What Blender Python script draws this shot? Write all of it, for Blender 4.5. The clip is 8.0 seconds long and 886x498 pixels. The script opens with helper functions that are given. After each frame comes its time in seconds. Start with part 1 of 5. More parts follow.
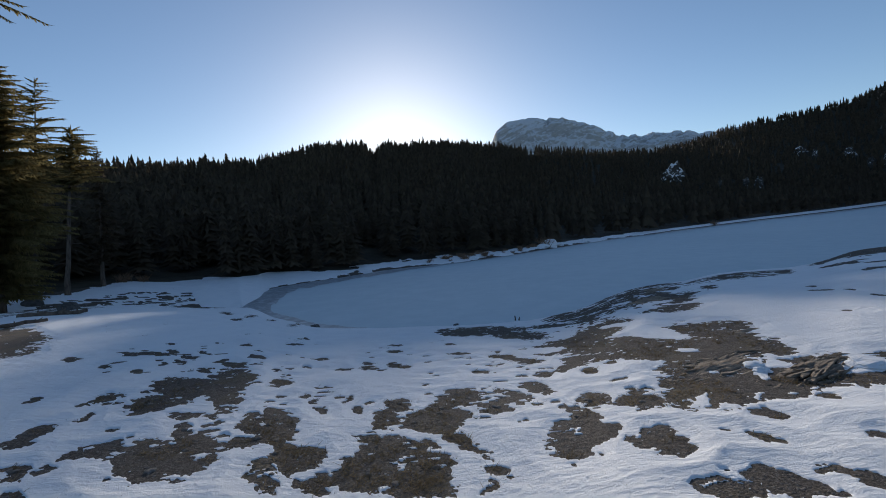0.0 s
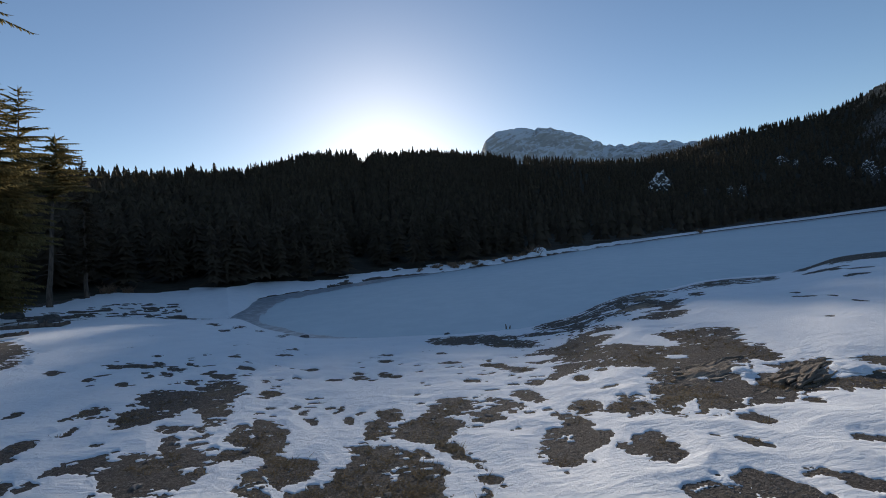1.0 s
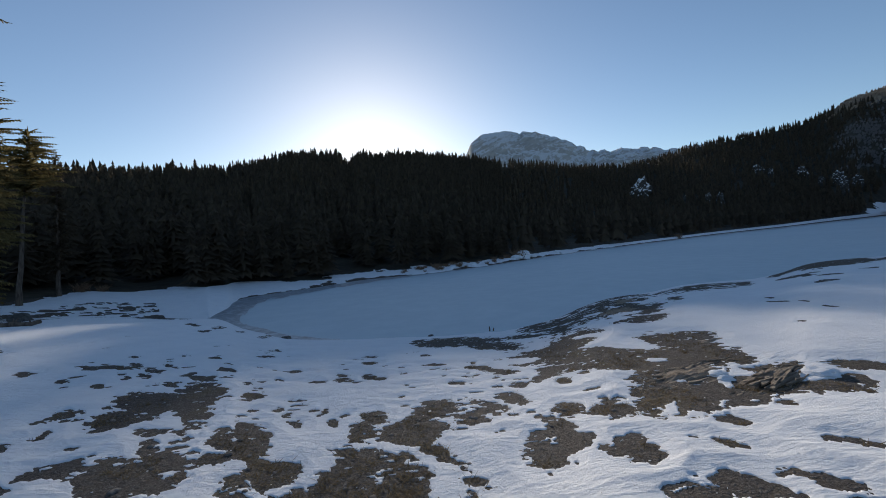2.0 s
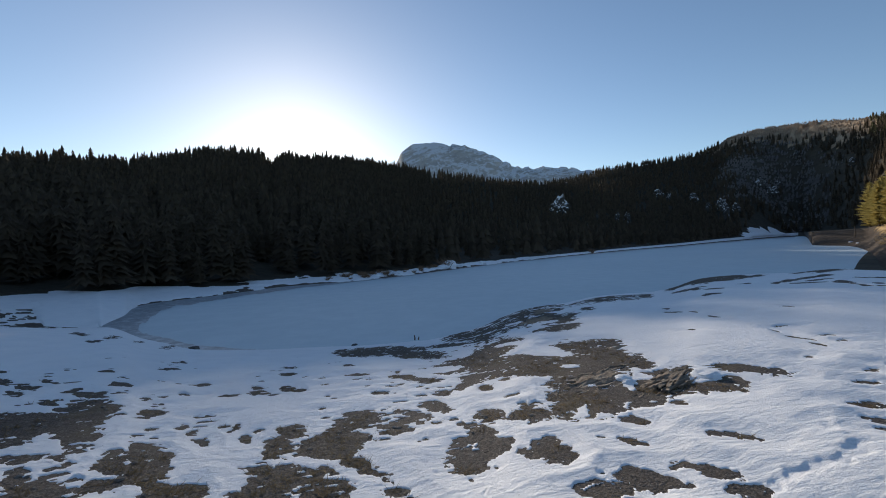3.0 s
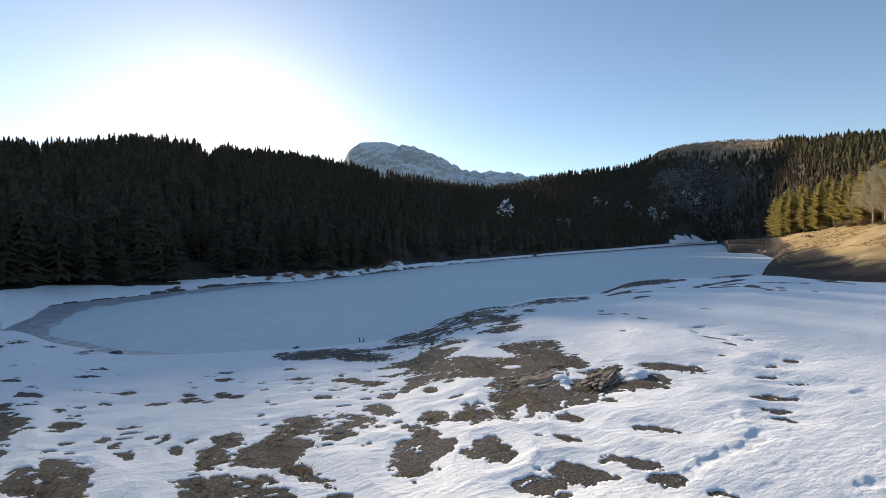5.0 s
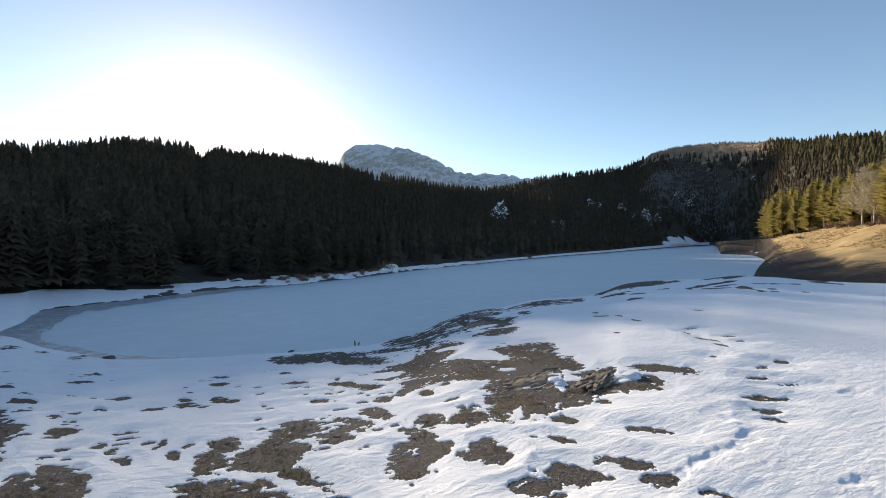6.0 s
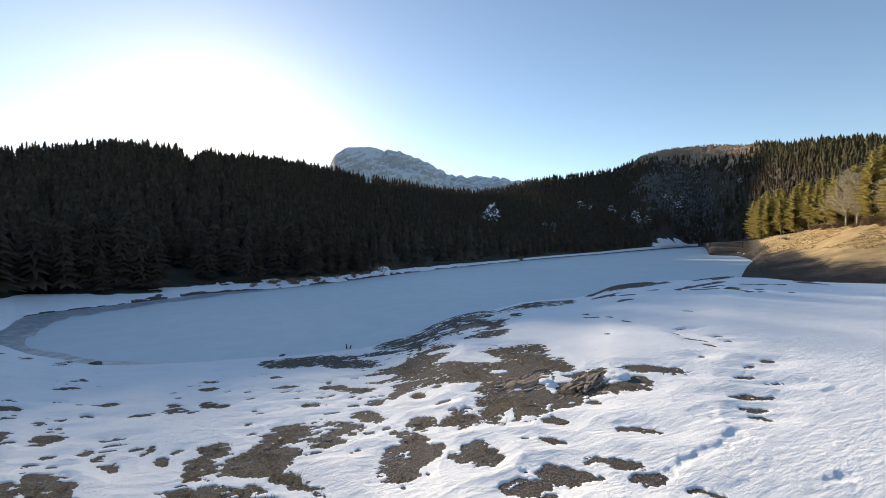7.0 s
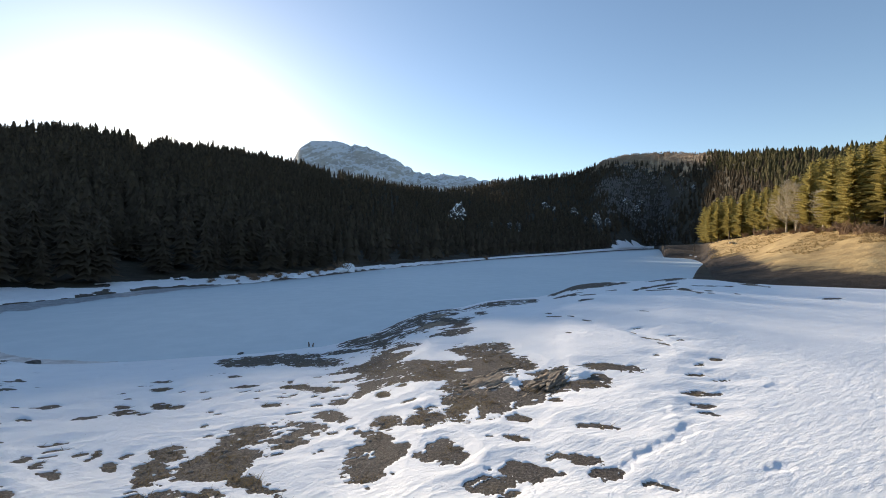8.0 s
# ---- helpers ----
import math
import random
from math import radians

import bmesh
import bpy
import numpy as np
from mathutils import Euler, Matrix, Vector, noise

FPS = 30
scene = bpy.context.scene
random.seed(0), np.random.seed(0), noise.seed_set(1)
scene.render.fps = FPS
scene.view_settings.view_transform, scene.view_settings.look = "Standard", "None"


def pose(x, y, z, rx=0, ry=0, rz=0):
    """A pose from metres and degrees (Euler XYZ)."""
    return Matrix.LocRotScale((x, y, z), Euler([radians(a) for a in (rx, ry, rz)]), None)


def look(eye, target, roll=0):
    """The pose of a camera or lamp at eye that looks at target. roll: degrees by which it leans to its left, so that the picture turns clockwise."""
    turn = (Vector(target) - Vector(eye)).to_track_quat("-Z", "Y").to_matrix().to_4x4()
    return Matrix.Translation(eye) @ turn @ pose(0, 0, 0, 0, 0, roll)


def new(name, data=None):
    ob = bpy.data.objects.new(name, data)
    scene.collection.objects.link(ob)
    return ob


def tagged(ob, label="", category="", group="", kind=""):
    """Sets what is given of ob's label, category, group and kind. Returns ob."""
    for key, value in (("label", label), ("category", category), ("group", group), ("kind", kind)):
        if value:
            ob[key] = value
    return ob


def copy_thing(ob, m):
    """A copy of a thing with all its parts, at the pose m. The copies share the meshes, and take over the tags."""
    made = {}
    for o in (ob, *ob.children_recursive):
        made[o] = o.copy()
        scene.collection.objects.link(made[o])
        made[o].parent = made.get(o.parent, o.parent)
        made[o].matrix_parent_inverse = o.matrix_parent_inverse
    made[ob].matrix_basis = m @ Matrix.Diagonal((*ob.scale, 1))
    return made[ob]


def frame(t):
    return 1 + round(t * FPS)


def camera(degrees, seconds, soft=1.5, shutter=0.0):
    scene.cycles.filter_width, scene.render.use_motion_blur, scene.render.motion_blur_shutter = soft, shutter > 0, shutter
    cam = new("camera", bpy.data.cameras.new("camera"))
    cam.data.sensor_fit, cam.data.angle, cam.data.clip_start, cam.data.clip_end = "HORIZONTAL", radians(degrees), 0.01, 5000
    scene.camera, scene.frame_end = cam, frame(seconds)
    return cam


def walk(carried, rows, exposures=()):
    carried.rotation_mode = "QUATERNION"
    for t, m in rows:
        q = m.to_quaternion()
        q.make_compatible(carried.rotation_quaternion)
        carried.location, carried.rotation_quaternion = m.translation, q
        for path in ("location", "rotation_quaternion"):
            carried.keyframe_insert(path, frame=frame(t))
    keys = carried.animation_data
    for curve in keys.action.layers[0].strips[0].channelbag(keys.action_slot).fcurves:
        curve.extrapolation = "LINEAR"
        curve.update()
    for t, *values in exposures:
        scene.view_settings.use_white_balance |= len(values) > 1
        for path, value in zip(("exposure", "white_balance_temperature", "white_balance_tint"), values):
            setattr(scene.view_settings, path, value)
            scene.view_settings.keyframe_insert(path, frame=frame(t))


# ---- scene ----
cam = camera(92.54, 8.0, soft=0.95)
EYE = 4.2  # metres above the ice
PATH = [
    (0.0, 0.000, 0.000, 0.000, 0.00, -2.40, -4.60),
    (0.5, -0.006, -0.014, 0.001, -1.03, -1.58, -4.53),
    (1.0, -0.015, -0.017, -0.001, -1.43, -1.30, -4.85),
    (1.2, -0.020, -0.021, 0.002, -1.42, -1.11, -4.60),
    (2.3, -0.056, -0.047, 0.022, -6.74, -1.32, -3.27),
    (2.5, -0.061, -0.051, 0.024, -9.73, -1.13, -2.58),
    (3.0, -0.059, -0.044, 0.013, -13.40, -0.60, -2.11),
    (3.5, -0.058, -0.047, 0.023, -13.98, -0.84, -1.52),
    (4.0, -0.073, -0.079, 0.039, -17.20, -0.34, -1.65),
    (4.5, -0.064, -0.072, 0.038, -20.04, -0.57, -1.09),
    (4.7, -0.068, -0.079, 0.042, -20.37, -0.66, -0.98),
    (5.8, -0.100, -0.133, 0.070, -20.85, -0.46, -1.03),
    (6.0, -0.105, -0.141, 0.074, -21.23, -0.35, -1.15),
    (6.5, -0.089, -0.104, 0.053, -21.68, -0.22, -1.71),
    (7.0, -0.101, -0.160, 0.079, -22.34, -0.05, -1.39),
    (7.5, -0.111, -0.152, 0.076, -25.31, 0.05, -1.27),
    (8.0, -0.124, -0.148, 0.090, -26.93, -0.40, -0.28),
]
walk(cam, [(t, pose(x, y, EYE + z, 90 + pitch, 0, yaw) @ pose(0, 0, 0, 0, 0, roll)) for t, x, y, z, yaw, pitch, roll in PATH],
     exposures=[(0.0, -0.2, 5900, 10), (1.0, -0.19, 5950, 10), (2.5, -0.07, 6100, 10), (3.5, 0.17, 6200, 10), (4.5, 0.44, 6450, 10), (6.5, 0.62, 6600, 10), (8.0, 0.66, 6600, 10)])

# ---- light: low winter sun just over the wooded ridge ----
SUN_BEARING, SUN_HEIGHT = -5.2, 12.78
world = bpy.data.worlds.new("sky")
scene.world = world
world.use_nodes = True
wn = world.node_tree
sky = wn.nodes.new("ShaderNodeTexSky")
sky.sky_type = "NISHITA"
sky.sun_disc = False
sky.sun_elevation = radians(SUN_HEIGHT)
sky.sun_rotation = radians(SUN_BEARING)
sky.altitude = 1400
sky.air_density, sky.dust_density, sky.ozone_density = 1.0, 0.7, 1.4
wn.links.new(sky.outputs[0], wn.nodes["Background"].inputs[0])
wn.nodes["Background"].inputs[1].default_value = 0.135
lamp = bpy.data.lights.new("sun", "SUN")
lamp.energy, lamp.angle, lamp.color = 5.0, radians(0.7), (1.0, 0.86, 0.68)
sun = new("sun", lamp)
sb, sh = radians(SUN_BEARING), radians(SUN_HEIGHT)
sun_way = Vector((math.sin(sb) * math.cos(sh), math.cos(sb) * math.cos(sh), math.sin(sh)))
sun.matrix_world = look(sun_way * 900, (0, 0, 0))


# ---- the lie of the land, by bearing (degrees right of north) and distance from the knoll ----
def curve(a, *pts):
    """A smooth line through pairs of (bearing, value)."""
    px, py = np.array([p[0] for p in pts], float), np.array([p[1] for p in pts], float)
    d = np.diff(py) / np.diff(px)
    m = np.zeros(len(px))
    m[1:-1] = np.where(d[:-1] * d[1:] > 0, 2 * d[:-1] * d[1:] / np.where(d[:-1] + d[1:] == 0, 1, d[:-1] + d[1:]), 0)
    a = np.clip(np.asarray(a, float), px[0], px[-1])
    i = np.clip(np.searchsorted(px, a, side="right") - 1, 0, len(px) - 2)
    h = px[i + 1] - px[i]
    s = (a - px[i]) / h
    return ((2 * s**3 - 3 * s**2 + 1) * py[i] + (s**3 - 2 * s**2 + s) * h * m[i]
            + (3 * s**2 - 2 * s**3) * py[i + 1] + (s**3 - s**2) * h * m[i + 1])


def grain(x, y, seed=0):
    """Smooth value noise, -1 to 1."""
    xi, yi = np.floor(x).astype(np.int64), np.floor(y).astype(np.int64)
    fx, fy = x - xi, y - yi
    fx, fy = fx * fx * fx * (fx * (fx * 6 - 15) + 10), fy * fy * fy * (fy * (fy * 6 - 15) + 10)

    def at(i, j):
        n = (i * 374761393 + j * 668265263 + seed * 1442695041) & 0x7FFFFFFF
        n = ((n ^ (n >> 13)) * 1274126177) & 0x7FFFFFFF
        return ((n ^ (n >> 16)) & 0xFFFF) / 32767.5 - 1
    return ((at(xi, yi) * (1 - fx) + at(xi + 1, yi) * fx) * (1 - fy)
            + (at(xi, yi + 1) * (1 - fx) + at(xi + 1, yi + 1) * fx) * fy)


def fbm(x, y, octaves=4, seed=0):
    total, amp = 0, 0.5
    for k in range(octaves):
        total = total + amp * grain(x * 2**k + 17.3 * k, y * 2**k - 9.1 * k, seed + k)
        amp *= 0.5
    return total


def smooth(lo, hi, v):
    s = np.clip((v - lo) / (hi - lo), 0, 1)
    return s * s * (3 - 2 * s)


def near_shore(a):
    return curve(a, (-180, 60), (-90, 40), (-47, 34), (-38, 36), (-30, 34), (-25.7, 32.5), (-22.4, 26.3), (-19.8, 23.6), (-17.6, 21.6), (-11.1, 19.8), (-4.4, 19.0),
                 (2.8, 18.4), (10, 18.6), (14.2, 19.7), (18.1, 21.4), (21.9, 25), (25.6, 27.8), (29.2, 29.3), (32.7, 32.6), (36.1, 34.4), (39.3, 35.8),
                 (41.7, 39.4), (44.6, 48), (47.8, 52.4), (52.7, 56.1), (56.6, 63), (59.6, 60), (61.5, 57), (66, 54.6), (73, 54.6), (110, 55), (180, 60))


def far_shore(a):
    v = curve(a, (-26.2, 32), (-25.7, 33.5), (-23.8, 38), (-23.2, 41.5), (-22.2, 44), (-19.6, 45.2), (-13.9, 47.4), (-10.8, 49.6), (-7.5, 52), (-0.5, 53.5), (6.9, 58.5),
              (14.5, 70), (22.1, 89), (29.4, 112), (36.2, 150), (42.4, 200), (47.9, 300), (52.8, 460), (53.8, 480), (54.5, 165), (57.1, 149), (58.3, 118), (59.0, 80), (59.5, 58))
    return np.maximum(np.where((a > -26.2) & (a < 59.5), v, 0), near_shore(a))


def low_level(a):
    return curve(a, (-180, 3), (-90, 2.3), (-47, 1.7), (-38, 1.0), (-31, 0.3), (-27, 0.0), (58, 0.0), (62, 0.1), (73, 0.2), (110, 1), (180, 3))


def bank_width(a):
    return curve(a, (-180, 10), (-47, 5), (-38, 9), (-31, 12), (-26, 11), (-22, 6), (-10, 5), (20, 5), (42, 8), (46.5, 10), (53, 12), (54.6, 20), (57, 36),
                 (59.3, 100), (61.5, 90), (64, 71), (66, 54), (69.5, 36), (73, 25), (80, 22), (110, 40), (180, 10))


def bank_height(a):
    return curve(a, (-180, 3.5), (-47, 2.1), (-38, 2.0), (-30, 1.3), (-24, 0.9), (-14, 0.55), (29, 0.55), (42, 0.95), (46.5, 1.6), (53, 3.0), (54.5, 3.9),
                 (58, 4.5), (61.5, 6.2), (66, 6.55), (69.5, 6.2), (73, 6.0), (80, 5.8), (180, 6))


def bank_power(a):
    return curve(a, (-180, 0.85), (54, 0.85), (57, 1.1), (59.3, 1.7), (62, 1.4), (66, 1.0), (73, 0.95), (180, 0.9))


def hill_foot(a):
    return curve(a, (-180, 0), (52.5, 0), (54, 480), (57, 430), (60, 340), (63, 240), (66, 170), (70, 120), (76, 0), (180, 0))


def crest_distance(a):
    return curve(a, (-180, 200), (-70, 120), (-50, 130), (-38, 170), (-26, 200), (-15, 230), (0, 260), (7, 290), (15, 380), (24, 560), (32, 640), (41, 700),
                 (49, 760), (56, 700), (62, 520), (70, 350), (80, 250), (120, 200), (180, 200))


TREE = 5.4  # closed height, below the tips, height of the trees on the crest


def crest_height(a):
    # From -9.5 to 0.1 gaps and rises are added to shape the shore's sunlight.
    angle = curve(a, (-180, 8), (-60, 10), (-38, 10.0), (-32, 10.25), (-28.6, 10.4), (-24, 10.5), (-19, 11.4), (-13.2, 12.45), (-10, 12.4), (-9.5, 12.4), (-9.0, 11.8), (-8.6, 11.27), (-7.8, 11.27), (-7.45, 11.9), (-6.3, 12.25),
                  (-5.5, 12.2), (-5.0, 12.05), (-4.6, 11.72), (-3.6, 11.75), (-2.8, 12.1), (-1.5, 12.1), (0.1, 11.95), (7.4, 10.9), (12, 10.05), (18, 9.15), (20.2, 8.7), (22.3, 8.25), (27.4, 7.85), (30, 7.95), (31.8, 8.35), (35.3, 9.0), (39.7, 9.2), (45, 9.6),
                  (48.2, 11.1), (50.7, 11.45), (54, 11.4), (57.3, 11.05), (61.5, 10.45), (66, 10.1), (70.6, 9.6), (76, 9.6), (90, 9), (180, 8))
    return EYE + crest_distance(a) * np.tan(np.radians(angle)) - TREE


KNOLL = 2.55


def land(x, y):
    """Height of the bare ground at a place."""
    x, y = np.asarray(x, float), np.asarray(y, float)
    d, a = np.hypot(x, y), np.degrees(np.arctan2(x, y))
    dn, df, lo = near_shore(a), far_shore(a), low_level(a)
    near = lo + (KNOLL - lo) * (1 - (np.minimum(d / dn, 1)) ** 1.4)
    near = near + 0.05 * fbm(x * 0.35, y * 0.35, 3, 5) * smooth(1.0, 0.8, d / dn)
    w, zb = bank_width(a), bank_height(a)
    e = d - df
    bank = lo + (zb - lo) * np.clip(e / w, 0, 1) ** bank_power(a)
    r, zr = crest_distance(a), crest_height(a)
    foot = np.maximum(df + w, hill_foot(a))
    s = np.clip((d - foot) / np.maximum(r - foot, 20), 0, 1)
    bank = bank + (0.55 * fbm(x * 0.07, y * 0.07, 4, 15) + 0.12 * fbm(x * 0.5, y * 0.5, 2, 16)) * smooth(0.1, 0.4, e / w) * smooth(56, 60, a)
    hill = bank + (zr - zb) * s ** curve(a, (-180, 1.1), (5, 1.15), (14, 1.7), (44, 1.8), (49, 1.4), (60, 1.3), (70, 1.1), (180, 1.1)) + 0.05 * (zr - zb) * fbm(x * 0.012, y * 0.012, 3, 9) * np.sin(np.pi * s)
    hill = hill - 0.18 * np.clip(d - r, 0, 160)
    ice = -0.6 * np.clip(np.minimum(d - dn, df - d) / 2.0, 0, 1)
    return np.where(d <= dn, near, np.where(d < df, lo + ice, hill))


# ---- materials ----
def material(name, rough=0.8):
    m = bpy.data.materials.new(name)
    m.use_nodes = True
    n = m.node_tree.nodes
    b = n["Principled BSDF"]
    b.inputs["Roughness"].default_value = rough
    b.inputs["Specular IOR Level"].default_value = 0.25
    return m, m.node_tree, b


def node(tree, kind, **inputs):
    n = tree.nodes.new(kind)
    for key, value in inputs.items():
        n.inputs[key.replace("_", " ")].default_value = value
    return n


def place_node(tree):
    return tree.nodes.new("ShaderNodeNewGeometry").outputs["Position"]


def noise_node(tree, scale, detail=4.0, rough=0.55, vector=None, stretch=None):
    n = node(tree, "ShaderNodeTexNoise", Scale=scale, Detail=detail, Roughness=rough)
    v = vector or place_node(tree)
    if stretch:
        mp = tree.nodes.new("ShaderNodeMapping")
        mp.inputs["Scale"].default_value = stretch
        tree.links.new(v, mp.inputs[0])
        v = mp.outputs[0]
    tree.links.new(v, n.inputs["Vector"])
    return n.outputs[0]


def ramp(tree, source, *stops):
    r = tree.nodes.new("ShaderNodeValToRGB")
    el = r.color_ramp.elements
    while len(el) < len(stops):
        el.new(0.5)
    for e, (p, c) in zip(el, stops):
        e.position, e.color = p, (*c, 1)
    tree.links.new(source, r.inputs[0])
    return r.outputs[0]


def mix(tree, fac, a, b, kind="MIX"):
    m = tree.nodes.new("ShaderNodeMix")
    m.data_type, m.blend_type = "RGBA", kind
    for socket, value in ((m.inputs[0], fac), (m.inputs[6], a), (m.inputs[7], b)):
        if isinstance(value, (int, float)):
            socket.default_value = value
        elif isinstance(value, tuple):
            socket.default_value = (*value, 1)
        else:
            tree.links.new(value, socket)
    return m.outputs[2]


def bump(tree, bsdf, height, strength=0.5, distance=0.02):
    b = node(tree, "ShaderNodeBump", Strength=strength, Distance=distance)
    tree.links.new(height, b.inputs["Height"])
    tree.links.new(b.outputs[0], bsdf.inputs["Normal"])


def math_node(tree, op, a, b):
    m = tree.nodes.new("ShaderNodeMath")
    m.operation = op
    for socket, value in ((m.inputs[0], a), (m.inputs[1], b)):
        if isinstance(value, (int, float)):
            socket.default_value = value
        else:
            tree.links.new(value, socket)
    return m.outputs[0]


def snow_material():
    m, t, b = material("old_snow", 0.8)
    c = ramp(t, noise_node(t, 1.3, 5), (0.3, (0.87, 0.88, 0.90)), (0.7, (0.94, 0.94, 0.95)))
    dirt = ramp(t, noise_node(t, 9.0, 6, 0.7), (0.60, (0, 0, 0)), (0.8, (1, 1, 1)))
    c = mix(t, math_node(t, "MULTIPLY", dirt, 0.22), c, (0.42, 0.38, 0.33))
    litter = ramp(t, noise_node(t, 46.0, 3, 0.6, stretch=(1.0, 0.7, 1.0)), (0.69, (0, 0, 0)), (0.74, (1, 1, 1)))
    c = mix(t, math_node(t, "MULTIPLY", litter, 0.55), c, (0.16, 0.13, 0.10))
    t.links.new(c, b.inputs["Base Color"])
    b.inputs["Specular IOR Level"].default_value = 0.1
    fine = math_node(t, "ADD", noise_node(t, 30.0, 7, 0.75), math_node(t, "MULTIPLY", noise_node(t, 95.0, 4, 0.7), 0.35))
    coarse = noise_node(t, 6.0, 6, 0.65, stretch=(0.7, 2.4, 1.0))
    bump(t, b, math_node(t, "ADD", math_node(t, "MULTIPLY", fine, 0.5), coarse), 0.75, 0.035)
    return m


def earth_material():
    m, t, b = material("gravelly_earth", 0.9)
    c = ramp(t, noise_node(t, 38.0, 7, 0.78), (0.32, (0.034, 0.028, 0.025)), (0.5, (0.10, 0.083, 0.071)), (0.68, (0.28, 0.238, 0.203)))
    turf = ramp(t, noise_node(t, 1.6, 4), (0.5, (0, 0, 0)), (0.66, (1, 1, 1)))
    grass = ramp(t, noise_node(t, 30.0, 5, 0.7, stretch=(1, 3, 1)), (0.3, (0.07, 0.055, 0.03)), (0.7, (0.26, 0.205, 0.13)))
    c = mix(t, math_node(t, "MULTIPLY", turf, 0.6), c, grass)
    t.links.new(c, b.inputs["Base Color"])
    bump(t, b, math_node(t, "ADD", noise_node(t, 60.0, 5, 0.7), noise_node(t, 14.0, 4)), 1.0, 0.035)
    return m


def meadow_material():
    m, t, b = material("winter_grass", 0.95)
    c = ramp(t, noise_node(t, 0.35, 6, 0.65), (0.3, (0.30, 0.195, 0.085)), (0.55, (0.54, 0.375, 0.17)), (0.75, (0.66, 0.49, 0.25)))
    c = mix(t, 0.32, c, ramp(t, noise_node(t, 4.0, 5, 0.7, stretch=(1, 2.5, 1)), (0.35, (0.11, 0.075, 0.04)), (0.65, (0.5, 0.37, 0.19))))
    # Dark lakebed brown; also paints the shade on the low meadow and headland.
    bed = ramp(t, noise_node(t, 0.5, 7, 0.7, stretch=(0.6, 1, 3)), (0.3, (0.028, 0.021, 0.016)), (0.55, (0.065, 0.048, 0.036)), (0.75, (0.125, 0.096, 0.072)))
    bed_shade = t.nodes.new("ShaderNodeAttribute")
    bed_shade.attribute_name = "bed_and_shade"
    # Share of the dark colour: lakebed and painted shade, broken by noise.
    wet = math_node(t, "ADD", bed_shade.outputs["Fac"], math_node(t, "MULTIPLY", math_node(t, "SUBTRACT", noise_node(t, 0.12, 8, 0.75, stretch=(1, 1, 3)), 0.5), 1.3))
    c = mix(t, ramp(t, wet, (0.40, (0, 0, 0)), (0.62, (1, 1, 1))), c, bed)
    t.links.new(c, b.inputs["Base Color"])
    bump(t, b, noise_node(t, 0.8, 8, 0.7), 0.8, 0.35)
    return m


def forest_floor_material():
    m, t, b = material("forest_floor", 0.95)
    c = ramp(t, noise_node(t, 0.2, 6, 0.7), (0.35, (0.035, 0.03, 0.022)), (0.6, (0.07, 0.06, 0.042)), (0.8, (0.12, 0.10, 0.07)))
    t.links.new(c, b.inputs["Base Color"])
    bump(t, b, noise_node(t, 0.6, 5), 0.6, 0.5)
    return m


def ice_material():
    m, t, b = material("snowy_lake_ice", 0.7)
    c = ramp(t, noise_node(t, 0.06, 6, 0.6), (0.3, (0.575, 0.665, 0.70)), (0.7, (0.64, 0.725, 0.755)))
    c = mix(t, 0.3, c, ramp(t, noise_node(t, 0.6, 6, 0.7), (0.4, (0.56, 0.63, 0.67)), (0.65, (0.74, 0.79, 0.82))))
    t.links.new(c, b.inputs["Base Color"])
    bump(t, b, noise_node(t, 3.0, 5), 0.15, 0.03)
    return m


def grey_ice_material():
    m, t, b = material("wet_grey_ice", 0.35)
    c = ramp(t, noise_node(t, 1.4, 7, 0.75), (0.36, (0.22, 0.235, 0.255)), (0.5, (0.36, 0.385, 0.415)), (0.62, (0.56, 0.59, 0.62)))
    t.links.new(c, b.inputs["Base Color"])
    bump(t, b, noise_node(t, 5.0, 5), 0.3, 0.03)
    return m


def rock_material(name, dark, light, scale, stretch=(1, 1, 2.5), strike=0.0):
    m, t, b = material(name, 0.85)
    turned = t.nodes.new("ShaderNodeMapping")
    turned.inputs["Rotation"].default_value = (0, 0, radians(-strike))
    t.links.new(place_node(t), turned.inputs[0])
    at = turned.outputs[0]
    c = ramp(t, noise_node(t, scale, 8, 0.7, at, stretch), (0.3, dark), (0.52, tuple((d + l) / 2 for d, l in zip(dark, light))), (0.75, light))
    t.links.new(c, b.inputs["Base Color"])
    bump(t, b, noise_node(t, scale * 2.2, 8, 0.7, at, stretch), 0.9, 0.35 / scale)
    return m


